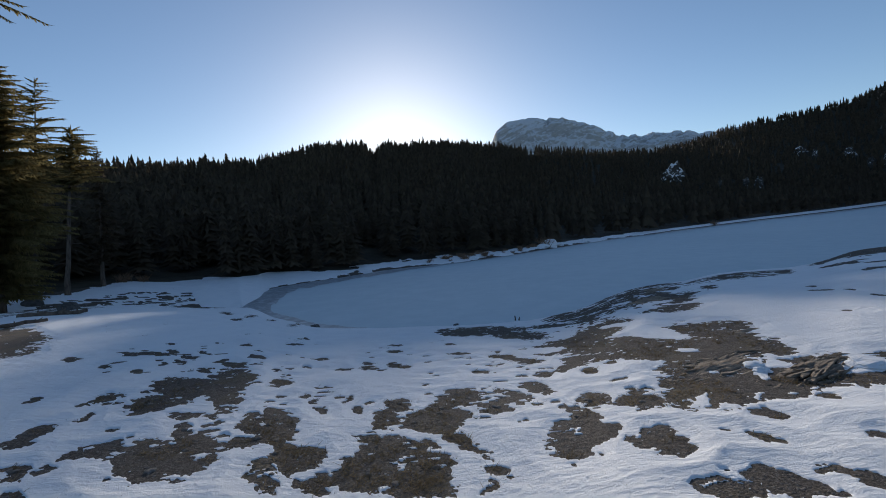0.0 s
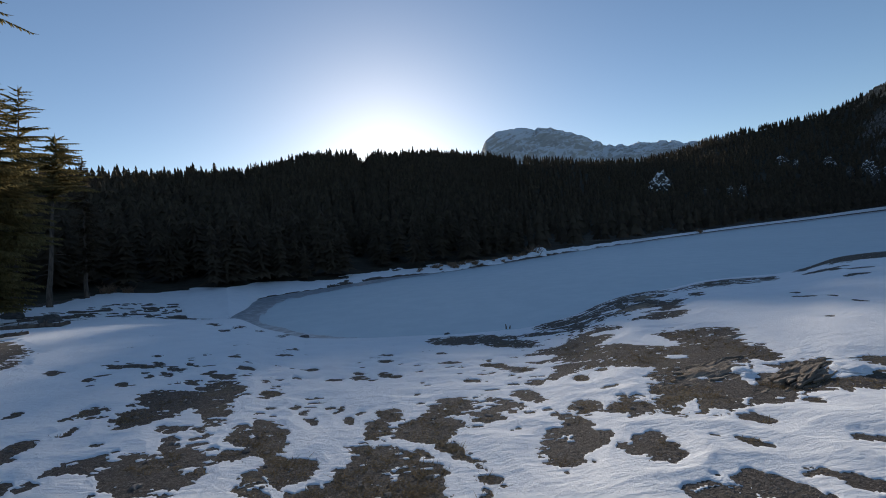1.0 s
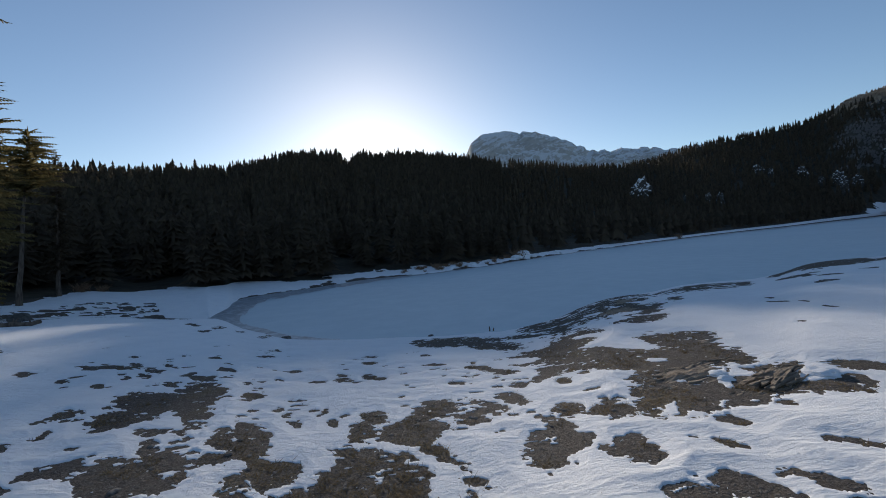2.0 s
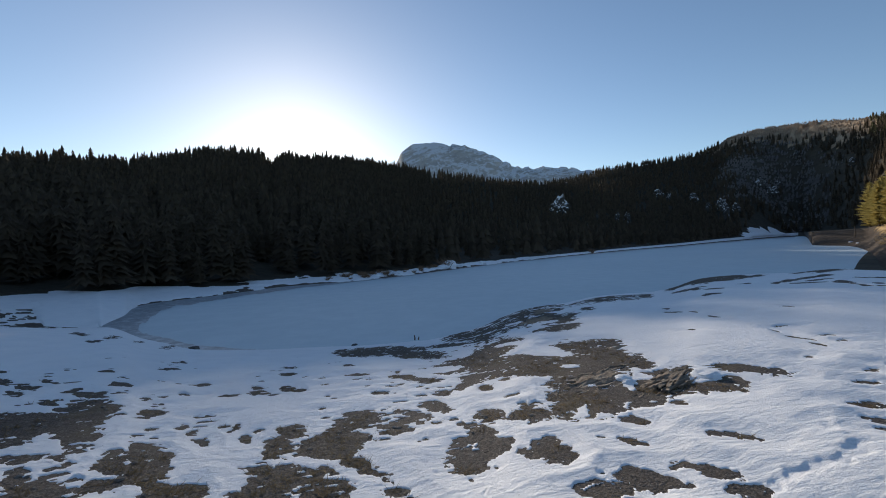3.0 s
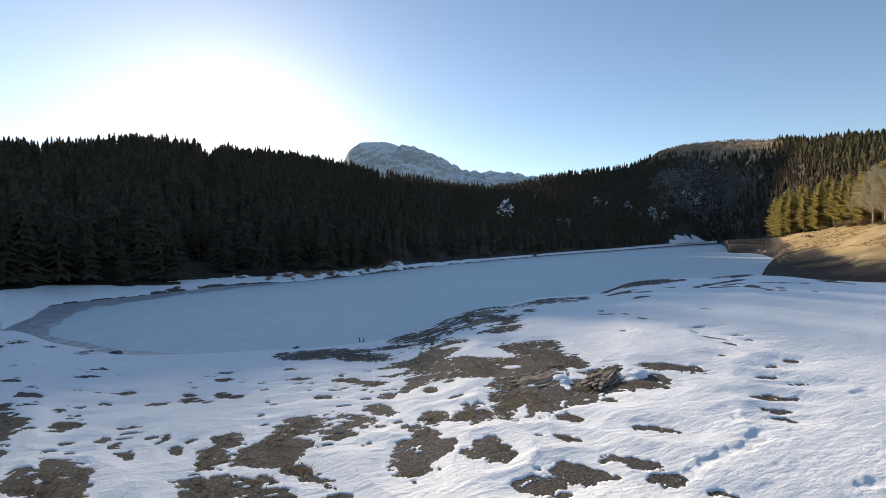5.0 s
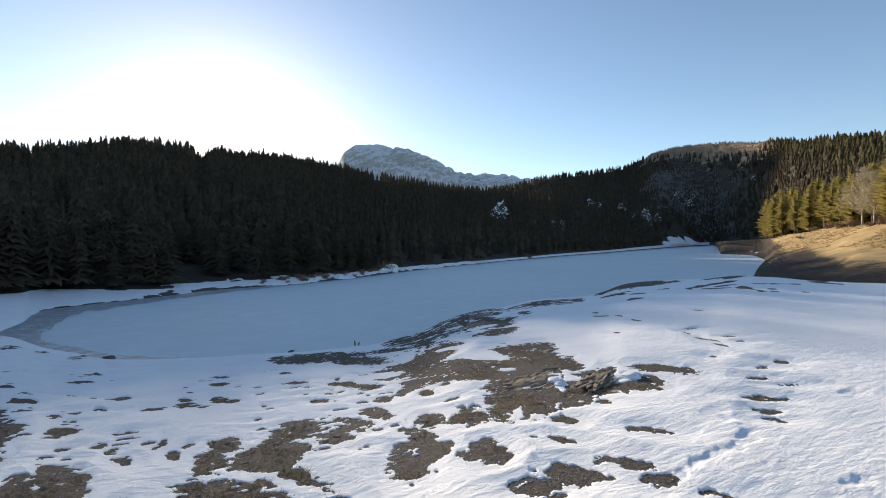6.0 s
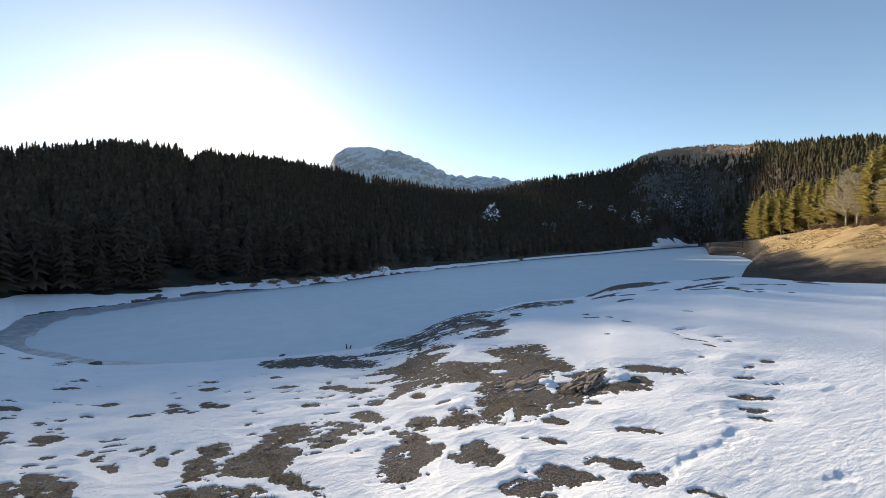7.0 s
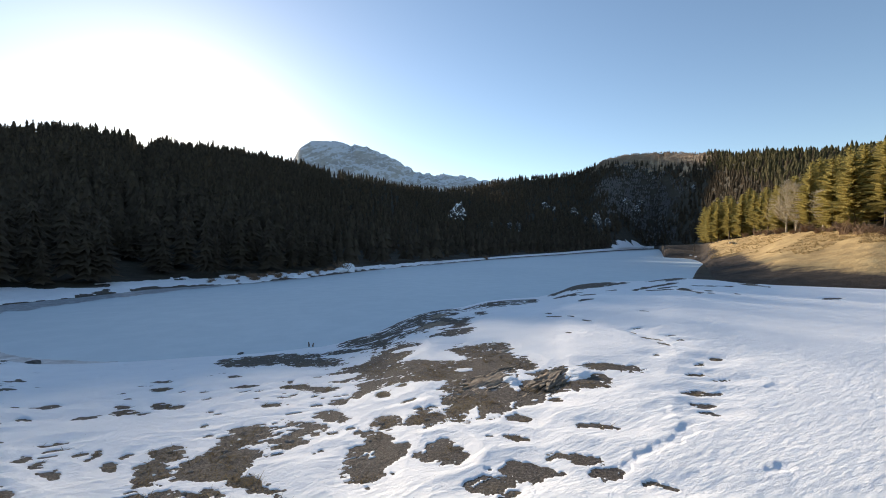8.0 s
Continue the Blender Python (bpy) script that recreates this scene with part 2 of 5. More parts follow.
def mountain_material(name="snow_dusted_rock", k=1.0, dark=(0.42, 0.40, 0.375), light=(0.72, 0.69, 0.65), snowline=0.90, fine=2.6, dip=24.0):
    m, t, b = material(name, 0.85)
    tilted = t.nodes.new("ShaderNodeMapping")
    tilted.inputs["Rotation"].default_value = (0, radians(dip), 0)
    t.links.new(place_node(t), tilted.inputs[0])
    at = tilted.outputs[0]
    rock = ramp(t, noise_node(t, 0.022 * k, 9, 0.72, at, (0.5, 0.5, 3.0)), (0.3, dark), (0.7, light))
    g = t.nodes.new("ShaderNodeNewGeometry")
    sep = t.nodes.new("ShaderNodeSeparateXYZ")
    t.links.new(g.outputs["Normal"], sep.inputs[0])
    broken = math_node(t, "ADD", math_node(t, "MULTIPLY", noise_node(t, 0.011 * k * fine, 8, 0.7, at, (0.6, 0.6, 3.2)), 0.75), math_node(t, "MULTIPLY", noise_node(t, 0.007 * k, 5, 0.6), 0.45))
    lie = math_node(t, "ADD", math_node(t, "MULTIPLY", sep.outputs[2], 0.45), broken)
    cover = ramp(t, lie, (snowline, (0, 0, 0)), (snowline + 0.09, (1, 1, 1)))
    t.links.new(mix(t, cover, rock, (0.84, 0.85, 0.87)), b.inputs["Base Color"])
    bump(t, b, noise_node(t, 0.03 * k * fine, 9, 0.75, at, (0.7, 0.7, 2.2)), 0.9, 12.0 / k)
    return m


def needle_material(name, dark, light):
    m, t, b = material(name, 0.7)
    info = t.nodes.new("ShaderNodeNewGeometry")
    c = ramp(t, info.outputs["Random Per Island"], (0.0, dark), (1.0, light))
    c = mix(t, 0.4, c, ramp(t, noise_node(t, 0.8, 4), (0.3, dark), (0.7, light)))
    t.links.new(c, b.inputs["Base Color"])
    b.inputs["Specular IOR Level"].default_value = 0.06
    thin = t.nodes.new("ShaderNodeBsdfTranslucent")
    t.links.new(c, thin.inputs["Color"])
    both = t.nodes.new("ShaderNodeMixShader")
    both.inputs[0].default_value = 0.45
    t.links.new(b.outputs[0], both.inputs[1])
    t.links.new(thin.outputs[0], both.inputs[2])
    t.links.new(both.outputs[0], t.nodes["Material Output"].inputs["Surface"])
    return m


def bark_material(name, dark, light):
    m, t, b = material(name, 0.9)
    c = ramp(t, noise_node(t, 9.0, 5, 0.65, stretch=(1, 1, 0.2)), (0.3, dark), (0.7, light))
    t.links.new(c, b.inputs["Base Color"])
    bump(t, b, noise_node(t, 12.0, 5, stretch=(1, 1, 0.2)), 0.7, 0.04)
    return m


def heath_material():
    m, t, b = material("brown_heath", 0.95)
    c = ramp(t, noise_node(t, 0.09, 7, 0.7), (0.3, (0.25, 0.18, 0.12)), (0.55, (0.42, 0.31, 0.205)), (0.75, (0.55, 0.43, 0.29)))
    t.links.new(c, b.inputs["Base Color"])
    bump(t, b, noise_node(t, 0.3, 6), 0.8, 0.8)
    return m


SNOW, EARTH, MEADOW, FLOOR, HEATH = snow_material(), earth_material(), meadow_material(), forest_floor_material(), heath_material()
ICE, GREY_ICE = ice_material(), grey_ice_material()
ROCK = rock_material("layered_grey_brown_rock", (0.23, 0.18, 0.135), (0.66, 0.535, 0.41), 2.4, (1.2, 9.0, 6.0), 28)
STONE = rock_material("dark_shore_stone", (0.05, 0.048, 0.045), (0.2, 0.19, 0.18), 4.0, (1, 1, 1))
PEBBLE = rock_material("gravel_stones", (0.07, 0.058, 0.05), (0.38, 0.33, 0.285), 9.0, (1, 1, 1))
MOUNTAIN, CRAG = mountain_material(), mountain_material("snow_streaked_crag", 12.0, (0.03, 0.028, 0.025), (0.14, 0.13, 0.12), 0.73, 1.0)
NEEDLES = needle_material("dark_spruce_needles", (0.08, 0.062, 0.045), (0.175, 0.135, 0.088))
# Olive lightened well past real needles: the grove's sunlight is partly in the colour.
LIT_NEEDLES = needle_material("olive_pine_needles_lit_tint", (0.34, 0.30, 0.10), (0.60, 0.49, 0.19))
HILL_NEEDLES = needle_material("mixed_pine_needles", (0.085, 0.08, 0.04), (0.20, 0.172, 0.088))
TWIGS = needle_material("grey_leafless_twigs", (0.26, 0.24, 0.23), (0.36, 0.33, 0.315))
BROWN_TWIGS = needle_material("brown_leafless_twigs", (0.33, 0.24, 0.175), (0.50, 0.385, 0.29))
STRAW = needle_material("dead_grass", (0.12, 0.085, 0.045), (0.34, 0.26, 0.15))
BARK = bark_material("conifer_bark", (0.06, 0.045, 0.035), (0.22, 0.17, 0.13))
PALE_BARK = bark_material("pale_bare_bark", (0.45, 0.38, 0.27), (0.75, 0.66, 0.5))


# ---- mesh helpers ----
def mesh_object(name, verts, faces, mats, parent=None, shade=True, which=None):
    me = bpy.data.meshes.new(name)
    verts, faces = np.asarray(verts, np.float32), np.asarray(faces, np.int32)
    k = faces.shape[1]
    me.vertices.add(len(verts))
    me.vertices.foreach_set("co", verts.ravel())
    me.loops.add(faces.size)
    me.loops.foreach_set("vertex_index", faces.ravel())
    me.polygons.add(len(faces))
    me.polygons.foreach_set("loop_start", np.arange(0, faces.size, k, dtype=np.int32))
    me.polygons.foreach_set("loop_total", np.full(len(faces), k, np.int32))
    for m in mats if isinstance(mats, (list, tuple)) else [mats]:
        me.materials.append(m)
    if which is not None:
        me.polygons.foreach_set("material_index", np.asarray(which, np.int32))
    me.update(calc_edges=True)
    if shade:
        me.polygons.foreach_set("use_smooth", np.ones(len(faces), bool))
    ob = new(name, me)
    if parent:
        ob.parent = parent
    return ob


def grid_faces(rows, cols):
    i = np.arange(rows - 1)[:, None] * cols + np.arange(cols - 1)[None]
    i = i.ravel()
    return np.stack([i, i + 1, i + cols + 1, i + cols], -1)


def sheet(bearings, distances, height):
    """Vertices and faces of a fan-shaped sheet round the knoll."""
    a, d = np.meshgrid(np.radians(bearings), distances, indexing="ij")
    x, y = d * np.sin(a), d * np.cos(a)
    z = height(x, y)
    return np.stack([x, y, z], -1).reshape(-1, 3), grid_faces(len(bearings), len(distances))[:, ::-1]


def part(name, bm, mat, parent, label=""):
    me = bpy.data.meshes.new(name)
    bm.to_mesh(me)
    bm.free()
    me.materials.append(mat)
    for p in me.polygons:
        p.use_smooth = True
    ob = new(name, me)
    ob.parent = parent
    return tagged(ob, label)


BARE = []
# bared among old tracks on the west side: place, half length, half width, bearing of its length
BARE += [
    (-3.18, 5.79, 1.14, 0.280, 115), (-3.66, 5.75, 0.66, 0.357, 127), (-3.74, 5.14, 0.36, 0.249, 118), (-4.46, 5.30, 0.22, 0.133, 75), (-3.03, 4.65, 0.18, 0.086, 137),
    (-3.16, 6.35, 0.29, 0.168, 115), (-4.08, 5.92, 0.33, 0.099, 115), (-2.56, 3.54, 0.52, 0.270, 144), (-2.39, 3.79, 0.29, 0.193, 150), (-3.22, 3.76, 0.27, 0.160, 171),
    (-2.53, 3.26, 0.24, 0.111, 154), (-2.75, 4.15, 0.22, 0.069, 127), (-4.31, 4.31, 0.22, 0.143, 92), (-4.31, 4.03, 0.17, 0.088, 149), (-3.71, 3.43, 0.23, 0.088, 151),
    (-3.44, 3.48, 0.08, 0.057, 119), (-4.13, 4.65, 0.15, 0.044, 112), (-5.49, 5.47, 0.17, 0.089, 115),
]
# bared in front of the knoll: place, half length, half width, bearing of its length
BARE += [
    (-1.92, 4.47, 0.44, 0.137, 121), (-2.08, 4.25, 0.37, 0.113, 118), (-2.00, 3.83, 0.15, 0.077, 130), (-1.75, 3.92, 0.42, 0.168, 121), (-1.44, 3.55, 0.37, 0.142, 126),
    (-1.56, 3.26, 0.24, 0.096, 118), (-1.35, 3.03, 0.15, 0.091, 129), (-1.29, 3.64, 0.16, 0.101, 133), (-1.13, 3.14, 0.18, 0.115, 132), (-0.98, 3.15, 0.11, 0.049, 102),
    (-0.57, 3.69, 0.45, 0.290, 140), (-0.75, 3.92, 0.25, 0.160, 136), (-0.79, 3.32, 0.29, 0.197, 115), (-0.36, 3.22, 0.34, 0.280, 126), (-0.15, 3.25, 0.24, 0.106, 92),
    (-3.28, 3.04, 0.16, 0.038, 167), (-2.76, 3.20, 0.05, 0.020, 154), (-7.21, 8.00, 0.30, 0.120, 133),
]
# small patches beyond: place, half length, half width, bearing of its length
BARE += [
    (-0.67, 5.04, 0.26, 0.134, 103), (-0.72, 4.48, 0.35, 0.134, 112), (-0.28, 4.29, 0.39, 0.213, 108), (-0.20, 4.55, 0.34, 0.187, 8), (0.12, 5.23, 0.36, 0.210, 93),
    (-0.14, 4.85, 0.35, 0.183, 94), (0.04, 4.50, 0.20, 0.133, 94), (-0.02, 3.88, 0.21, 0.122, 98), (0.15, 3.63, 0.30, 0.046, 122), (0.41, 4.70, 0.25, 0.162, 106),
    (0.57, 4.87, 0.22, 0.134, 159), (1.04, 5.32, 0.34, 0.126, 105), (0.70, 5.20, 0.38, 0.094, 113), (0.28, 3.18, 0.14, 0.077, 129), (0.21, 2.95, 0.08, 0.035, 97),
    (1.23, 4.21, 0.31, 0.061, 106), (1.51, 4.49, 0.26, 0.161, 101), (1.86, 4.19, 0.26, 0.186, 136),
]
# gravelly patches round the knoll: place, half length, half width, bearing of its length
BARE += [
    (1.01, 3.62, 0.37, 0.227, 72), (1.20, 3.77, 0.34, 0.169, 84), (1.33, 3.68, 0.20, 0.085, 72), (0.89, 3.44, 0.21, 0.109, 107), (1.57, 3.28, 0.21, 0.166, 73),
    (1.66, 3.36, 0.17, 0.131, 86), (1.39, 3.31, 0.08, 0.054, 67), (1.66, 3.13, 0.10, 0.059, 52), (1.28, 5.99, 0.16, 0.089, 92), (1.95, 5.77, 0.18, 0.094, 88),
    (2.69, 3.56, 0.13, 0.102, 114), (2.29, 3.20, 0.19, 0.066, 125), (3.40, 3.78, 0.09, 0.068, 122), (3.15, 2.95, 0.19, 0.078, 141), (2.47, 2.56, 0.20, 0.117, 137),
    (2.48, 2.24, 0.13, 0.112, 176), (1.98, 2.62, 0.17, 0.154, 10), (1.66, 2.55, 0.16, 0.123, 155),
]
# patches along the trodden way: place, half length, half width, bearing of its length
BARE += [
    (2.13, 2.50, 0.14, 0.066, 121), (2.69, 1.88, 0.08, 0.033, 145), (5.13, 3.11, 0.22, 0.073, 146), (4.73, 2.82, 0.14, 0.061, 179), (4.55, 2.65, 0.11, 0.029, 165),
    (7.03, 4.05, 0.17, 0.075, 165), (6.50, 3.91, 0.14, 0.038, 165), (5.83, 3.64, 0.13, 0.055, 147),
    (5.94, 3.30, 0.14, 0.028, 160), (25.99, 9.57, 1.36, 0.298, 15), (3.90, 3.97, 0.09, 0.071, 152), (-2.54, 6.23, 0.26, 0.134, 92), (-1.58, 4.94, 0.15, 0.083, 121),
    (-1.16, 4.89, 0.14, 0.047, 116), (-1.38, 5.39, 0.17, 0.035, 104), (-11.88, 11.30, 3.46, 0.689, 136),
]
# round the rock ribs: place, half length, half width, bearing of its length
BARE += [
    (2.67, 4.29, 0.57, 0.362, 41), (2.60, 4.79, 0.42, 0.172, 53), (3.24, 4.50, 0.78, 0.352, 25), (3.92, 4.54, 0.76, 0.252, 37), (3.21, 5.29, 0.72, 0.384, 38),
    (3.25, 4.11, 0.39, 0.176, 15), (5.13, 4.46, 0.45, 0.227, 123), (4.27, 4.13, 0.38, 0.258, 180), (2.79, 7.16, 1.63, 0.571, 129), (2.71, 8.48, 0.92, 0.501, 59),
    (2.05, 8.19, 0.82, 0.336, 90), (2.87, 6.11, 0.64, 0.346, 131), (4.34, 7.39, 0.67, 0.599, 88), (4.24, 6.32, 0.93, 0.405, 82), (4.86, 7.40, 0.58, 0.371, 64),
    (3.31, 9.25, 1.28, 0.539, 62), (3.67, 6.00, 0.70, 0.612, 76), (4.17, 5.57, 0.34, 0.260, 33),
]
# bare strips on the shore: place, half length, half width, bearing of its length
BARE += [
    (1.83, 6.41, 0.44, 0.169, 57), (2.15, 6.60, 0.41, 0.306, 149), (0.99, 13.96, 2.12, 1.257, 97), (1.67, 11.83, 1.86, 0.532, 106), (7.73, 19.34, 8.12, 1.368, 63),
    (9.92, 21.08, 6.65, 1.431, 61), (4.86, 16.58, 3.50, 0.952, 72), (6.82, 13.43, 2.73, 0.871, 58), (5.56, 15.98, 4.79, 1.170, 65), (5.59, 10.50, 0.80, 0.569, 44),
    (3.40, 12.47, 1.34, 0.634, 110), (9.43, 15.15, 1.39, 0.193, 61), (13.72, 20.83, 3.69, 1.522, 42), (16.55, 21.39, 3.58, 0.758, 50),
]
# footholes in the snow: place, half length, half width, bearing of its length
BARE += [
    (-6.42, 8.34, 0.37, 0.108, 151), (-5.82, 8.27, 0.43, 0.111, 151), (-5.55, 8.39, 0.33, 0.078, 137), (-4.99, 7.96, 0.37, 0.096, 137), (-4.85, 7.45, 0.23, 0.082, 128),
    (-3.74, 7.22, 0.35, 0.110, 144), (-4.04, 6.89, 0.20, 0.109, 138), (-5.08, 6.74, 0.24, 0.079, 136), (-4.43, 9.23, 0.21, 0.120, 136), (-6.32, 9.48, 0.19, 0.081, 131),
    (-5.85, 7.13, 0.17, 0.067, 163), (-1.37, 10.47, 0.30, 0.131, 107), (-1.51, 7.45, 0.19, 0.131, 131), (-0.97, 7.51, 0.19, 0.137, 123), (-2.92, 6.97, 0.10, 0.063, 89),
    (-2.65, 8.40, 0.16, 0.147, 133), (-6.25, 20.75, 0.41, 0.175, 126),
]
# holes nearer the water: place, half length, half width, bearing of its length
BARE += [
    (-4.86, 8.35, 0.27, 0.078, 139), (-4.10, 7.54, 0.18, 0.084, 129), (-5.06, 7.32, 0.17, 0.062, 131), (-3.65, 7.89, 0.20, 0.090, 137), (-3.94, 10.59, 0.24, 0.118, 93),
    (-1.89, 7.35, 0.14, 0.091, 122), (-4.26, 12.37, 0.46, 0.098, 93), (0.03, 10.21, 0.24, 0.155, 108), (1.26, 7.21, 0.37, 0.186, 111), (0.96, 7.87, 0.37, 0.171, 117),
    (1.70, 7.85, 0.48, 0.132, 104), (0.51, 6.52, 0.16, 0.101, 141), (-1.93, 5.51, 0.09, 0.042, 107), (-1.78, 5.27, 0.08, 0.040, 106), (-1.26, 9.36, 0.25, 0.119, 117),
    (0.12, 8.79, 0.25, 0.169, 168), (-1.63, 7.88, 0.17, 0.078, 122), (-1.04, 7.78, 0.19, 0.085, 117),
]
# specks along the edge of the ice: place, half length, half width, bearing of its length
BARE += [
    (-8.48, 18.20, 1.49, 0.185, 110), (-8.06, 16.11, 0.44, 0.146, 123), (-6.50, 17.66, 1.42, 0.151, 106), (-7.38, 21.00, 1.42, 0.178, 105), (-5.76, 21.23, 0.32, 0.152, 118),
    (-5.73, 20.46, 0.33, 0.174, 130), (-3.84, 20.03, 0.45, 0.217, 149), (-2.98, 20.08, 0.35, 0.206, 136), (-1.32, 19.84, 0.35, 0.214, 140), (-0.33, 19.21, 0.27, 0.184, 119),
    (-8.20, 19.53, 2.24, 0.129, 109), (-11.25, 21.39, 2.27, 0.193, 123),
]
# snow left lying on the bare places: place, half length, half width, bearing of its length
LEFT = [
    (3.64, 7.71, 0.87, 0.416, 97), (3.53, 4.72, 0.35, 0.071, 51), (3.77, 4.92, 0.17, 0.110, 1), (3.38, 5.96, 0.16, 0.106, 136), (4.42, 4.43, 0.34, 0.129, 19),
    (-1.73, 3.70, 0.14, 0.080, 124), (-1.31, 3.08, 0.23, 0.058, 111), (-3.22, 5.26, 0.18, 0.077, 111), (-3.05, 4.95, 0.26, 0.184, 140), (-1.16, 3.34, 0.17, 0.074, 30),
    (-0.37, 4.03, 0.42, 0.064, 141), (-0.06, 3.64, 0.14, 0.099, 95), (2.35, 4.08, 0.20, 0.070, 41), (4.93, 10.90, 0.74, 0.379, 30), (5.95, 12.04, 0.89, 0.287, 35),
    (3.89, 8.97, 0.77, 0.262, 125), (-0.89, 4.08, 0.19, 0.053, 158), (1.78, 8.11, 0.51, 0.284, 124), (4.49, 4.57, 0.30, 0.166, 33),
]
# hollows trodden into the snow: place, half length, half width, bearing of its length
DENTS = [
    (4.11, 2.91, 0.22, 0.115, 24), (3.44, 2.28, 0.47, 0.059, 7), (3.03, 2.23, 0.22, 0.055, 6), (3.81, 2.42, 0.23, 0.067, 180), (3.13, 3.03, 0.18, 0.119, 163),
    (6.24, 2.76, 0.22, 0.113, 177), (2.67, 2.22, 0.17, 0.049, 8), (3.75, 1.59, 0.14, 0.060, 168),
]

# streaks and holes towards the head of the lake: place, half length, half width, bearing of its length
FAR = [
    (28.05, 29.82, 11.07, 1.231, 42), (30.24, 29.72, 13.13, 1.511, 42), (38.22, 35.60, 5.44, 1.136, 33), (31.29, 28.47, 10.45, 0.889, 39), (32.45, 27.69, 7.46, 0.664, 34),
    (17.65, 19.12, 1.90, 0.370, 53), (17.75, 18.33, 1.98, 0.377, 42), (16.91, 16.50, 0.64, 0.365, 38), (14.02, 13.75, 0.74, 0.202, 26), (20.86, 18.33, 0.89, 0.292, 45),
    (24.76, 19.05, 4.65, 0.319, 30), (28.66, 20.51, 5.05, 0.525, 24), (44.59, 32.63, 6.87, 0.998, 30), (46.48, 31.66, 13.01, 1.051, 31), (55.17, 36.95, 4.39, 0.628, 24),
    (22.24, 15.98, 1.06, 0.708, 49), (24.92, 17.44, 1.11, 0.470, 16), (23.22, 15.19, 1.80, 0.348, 32), (21.65, 13.73, 1.36, 0.276, 39), (51.39, 32.16, 4.27, 0.844, 26),
    (52.94, 30.89, 2.06, 0.660, 53), (52.35, 28.99, 2.13, 0.653, 68), (29.00, 18.14, 1.47, 0.316, 25), (30.72, 18.31, 1.62, 0.350, 22), (33.41, 18.64, 1.92, 0.302, 23),
    (23.66, 14.24, 0.81, 0.226, 22), (21.93, 13.07, 0.61, 0.182, 20), (23.65, 12.75, 0.61, 0.141, 24), (45.57, 23.49, 8.06, 0.732, 29), (40.42, 19.69, 3.14, 0.468, 30),
    (11.90, 8.99, 0.24, 0.120, 133), (10.28, 11.78, 0.51, 0.114, 60), (9.47, 10.70, 0.38, 0.086, 79), (9.34, 9.89, 0.31, 0.069, 75), (8.85, 8.60, 0.25, 0.072, 64),
    (7.00, 7.34, 0.15, 0.061, 70), (8.05, 6.32, 0.18, 0.040, 65), (7.68, 5.75, 0.19, 0.065, 74), (7.68, 5.49, 0.15, 0.044, 79), (7.34, 5.17, 0.16, 0.059, 86),
    (8.23, 5.63, 0.10, 0.051, 152), (8.59, 6.63, 0.26, 0.040, 3), (7.94, 5.21, 0.10, 0.037, 162), (6.45, 4.68, 0.08, 0.043, 6),
]

# small holes and specks of litter melted into the snow
spot = random.Random(17)
for k in range(230):
    a, d = radians(spot.uniform(-40, 30)), math.exp(spot.uniform(math.log(4.2), math.log(24)))
    BARE.append((d * math.sin(a), d * math.cos(a), spot.uniform(0.03, 0.075) + 0.004 * d, spot.uniform(0.016, 0.03) + 0.0018 * d, math.degrees(-a) + spot.gauss(0, 20)))
# fine streaks of litter towards the trees
for k in range(190):
    a = spot.uniform(-47, -27)
    near, far_end = curve(a, (-47, 27), (-42, 30), (-34, 32), (-24.5, 30)), curve(a, (-47, 34), (-42, 37), (-36, 40.5), (-30, 40), (-24.5, 34))
    d = float(near + (far_end - near) * spot.random() ** 0.8)
    FAR.append((d * math.sin(radians(a)), d * math.cos(radians(a)), spot.uniform(0.25, 1.0), spot.uniform(0.11, 0.24), -a + spot.gauss(14, 14)))


def ellipses(x, y, spots, reach=1.9):
    """How deep a place lies in any of the spots: 1 at a middle, 0 at a rim, down to 1 - reach**2 outside."""
    best = np.full(x.shape, 1 - reach**2)
    for sx, sy, l, w, ang in spots:
        near = (np.abs(x - sx) < (l + w) * reach) & (np.abs(y - sy) < (l + w) * reach)
        if near.any():
            dx, dy = x[near] - sx, y[near] - sy
            c, s = math.cos(radians(ang)), math.sin(radians(ang))
            best[near] = np.maximum(best[near], 1 - ((dx * c + dy * s) / l) ** 2 - ((dy * c - dx * s) / w) ** 2)
    return best


def from_edge(x, y, spots, reach=0.4):
    """Distance outside the nearest of the spots, up to reach."""
    best = np.full(x.shape, reach)
    for sx, sy, l, w, ang in spots:
        near = (np.abs(x - sx) < l + w + reach) & (np.abs(y - sy) < l + w + reach)
        if near.any():
            dx, dy = x[near] - sx, y[near] - sy
            c, s = math.cos(radians(ang)), math.sin(radians(ang))
            out = np.hypot((dx * c + dy * s) / l, (dy * c - dx * s) / w)
            best[near] = np.minimum(best[near], (out - 1.1) * (w + 0.3 * (l - w) * np.abs(dx * c + dy * s) / l / np.maximum(out, 0.1)))
    return best


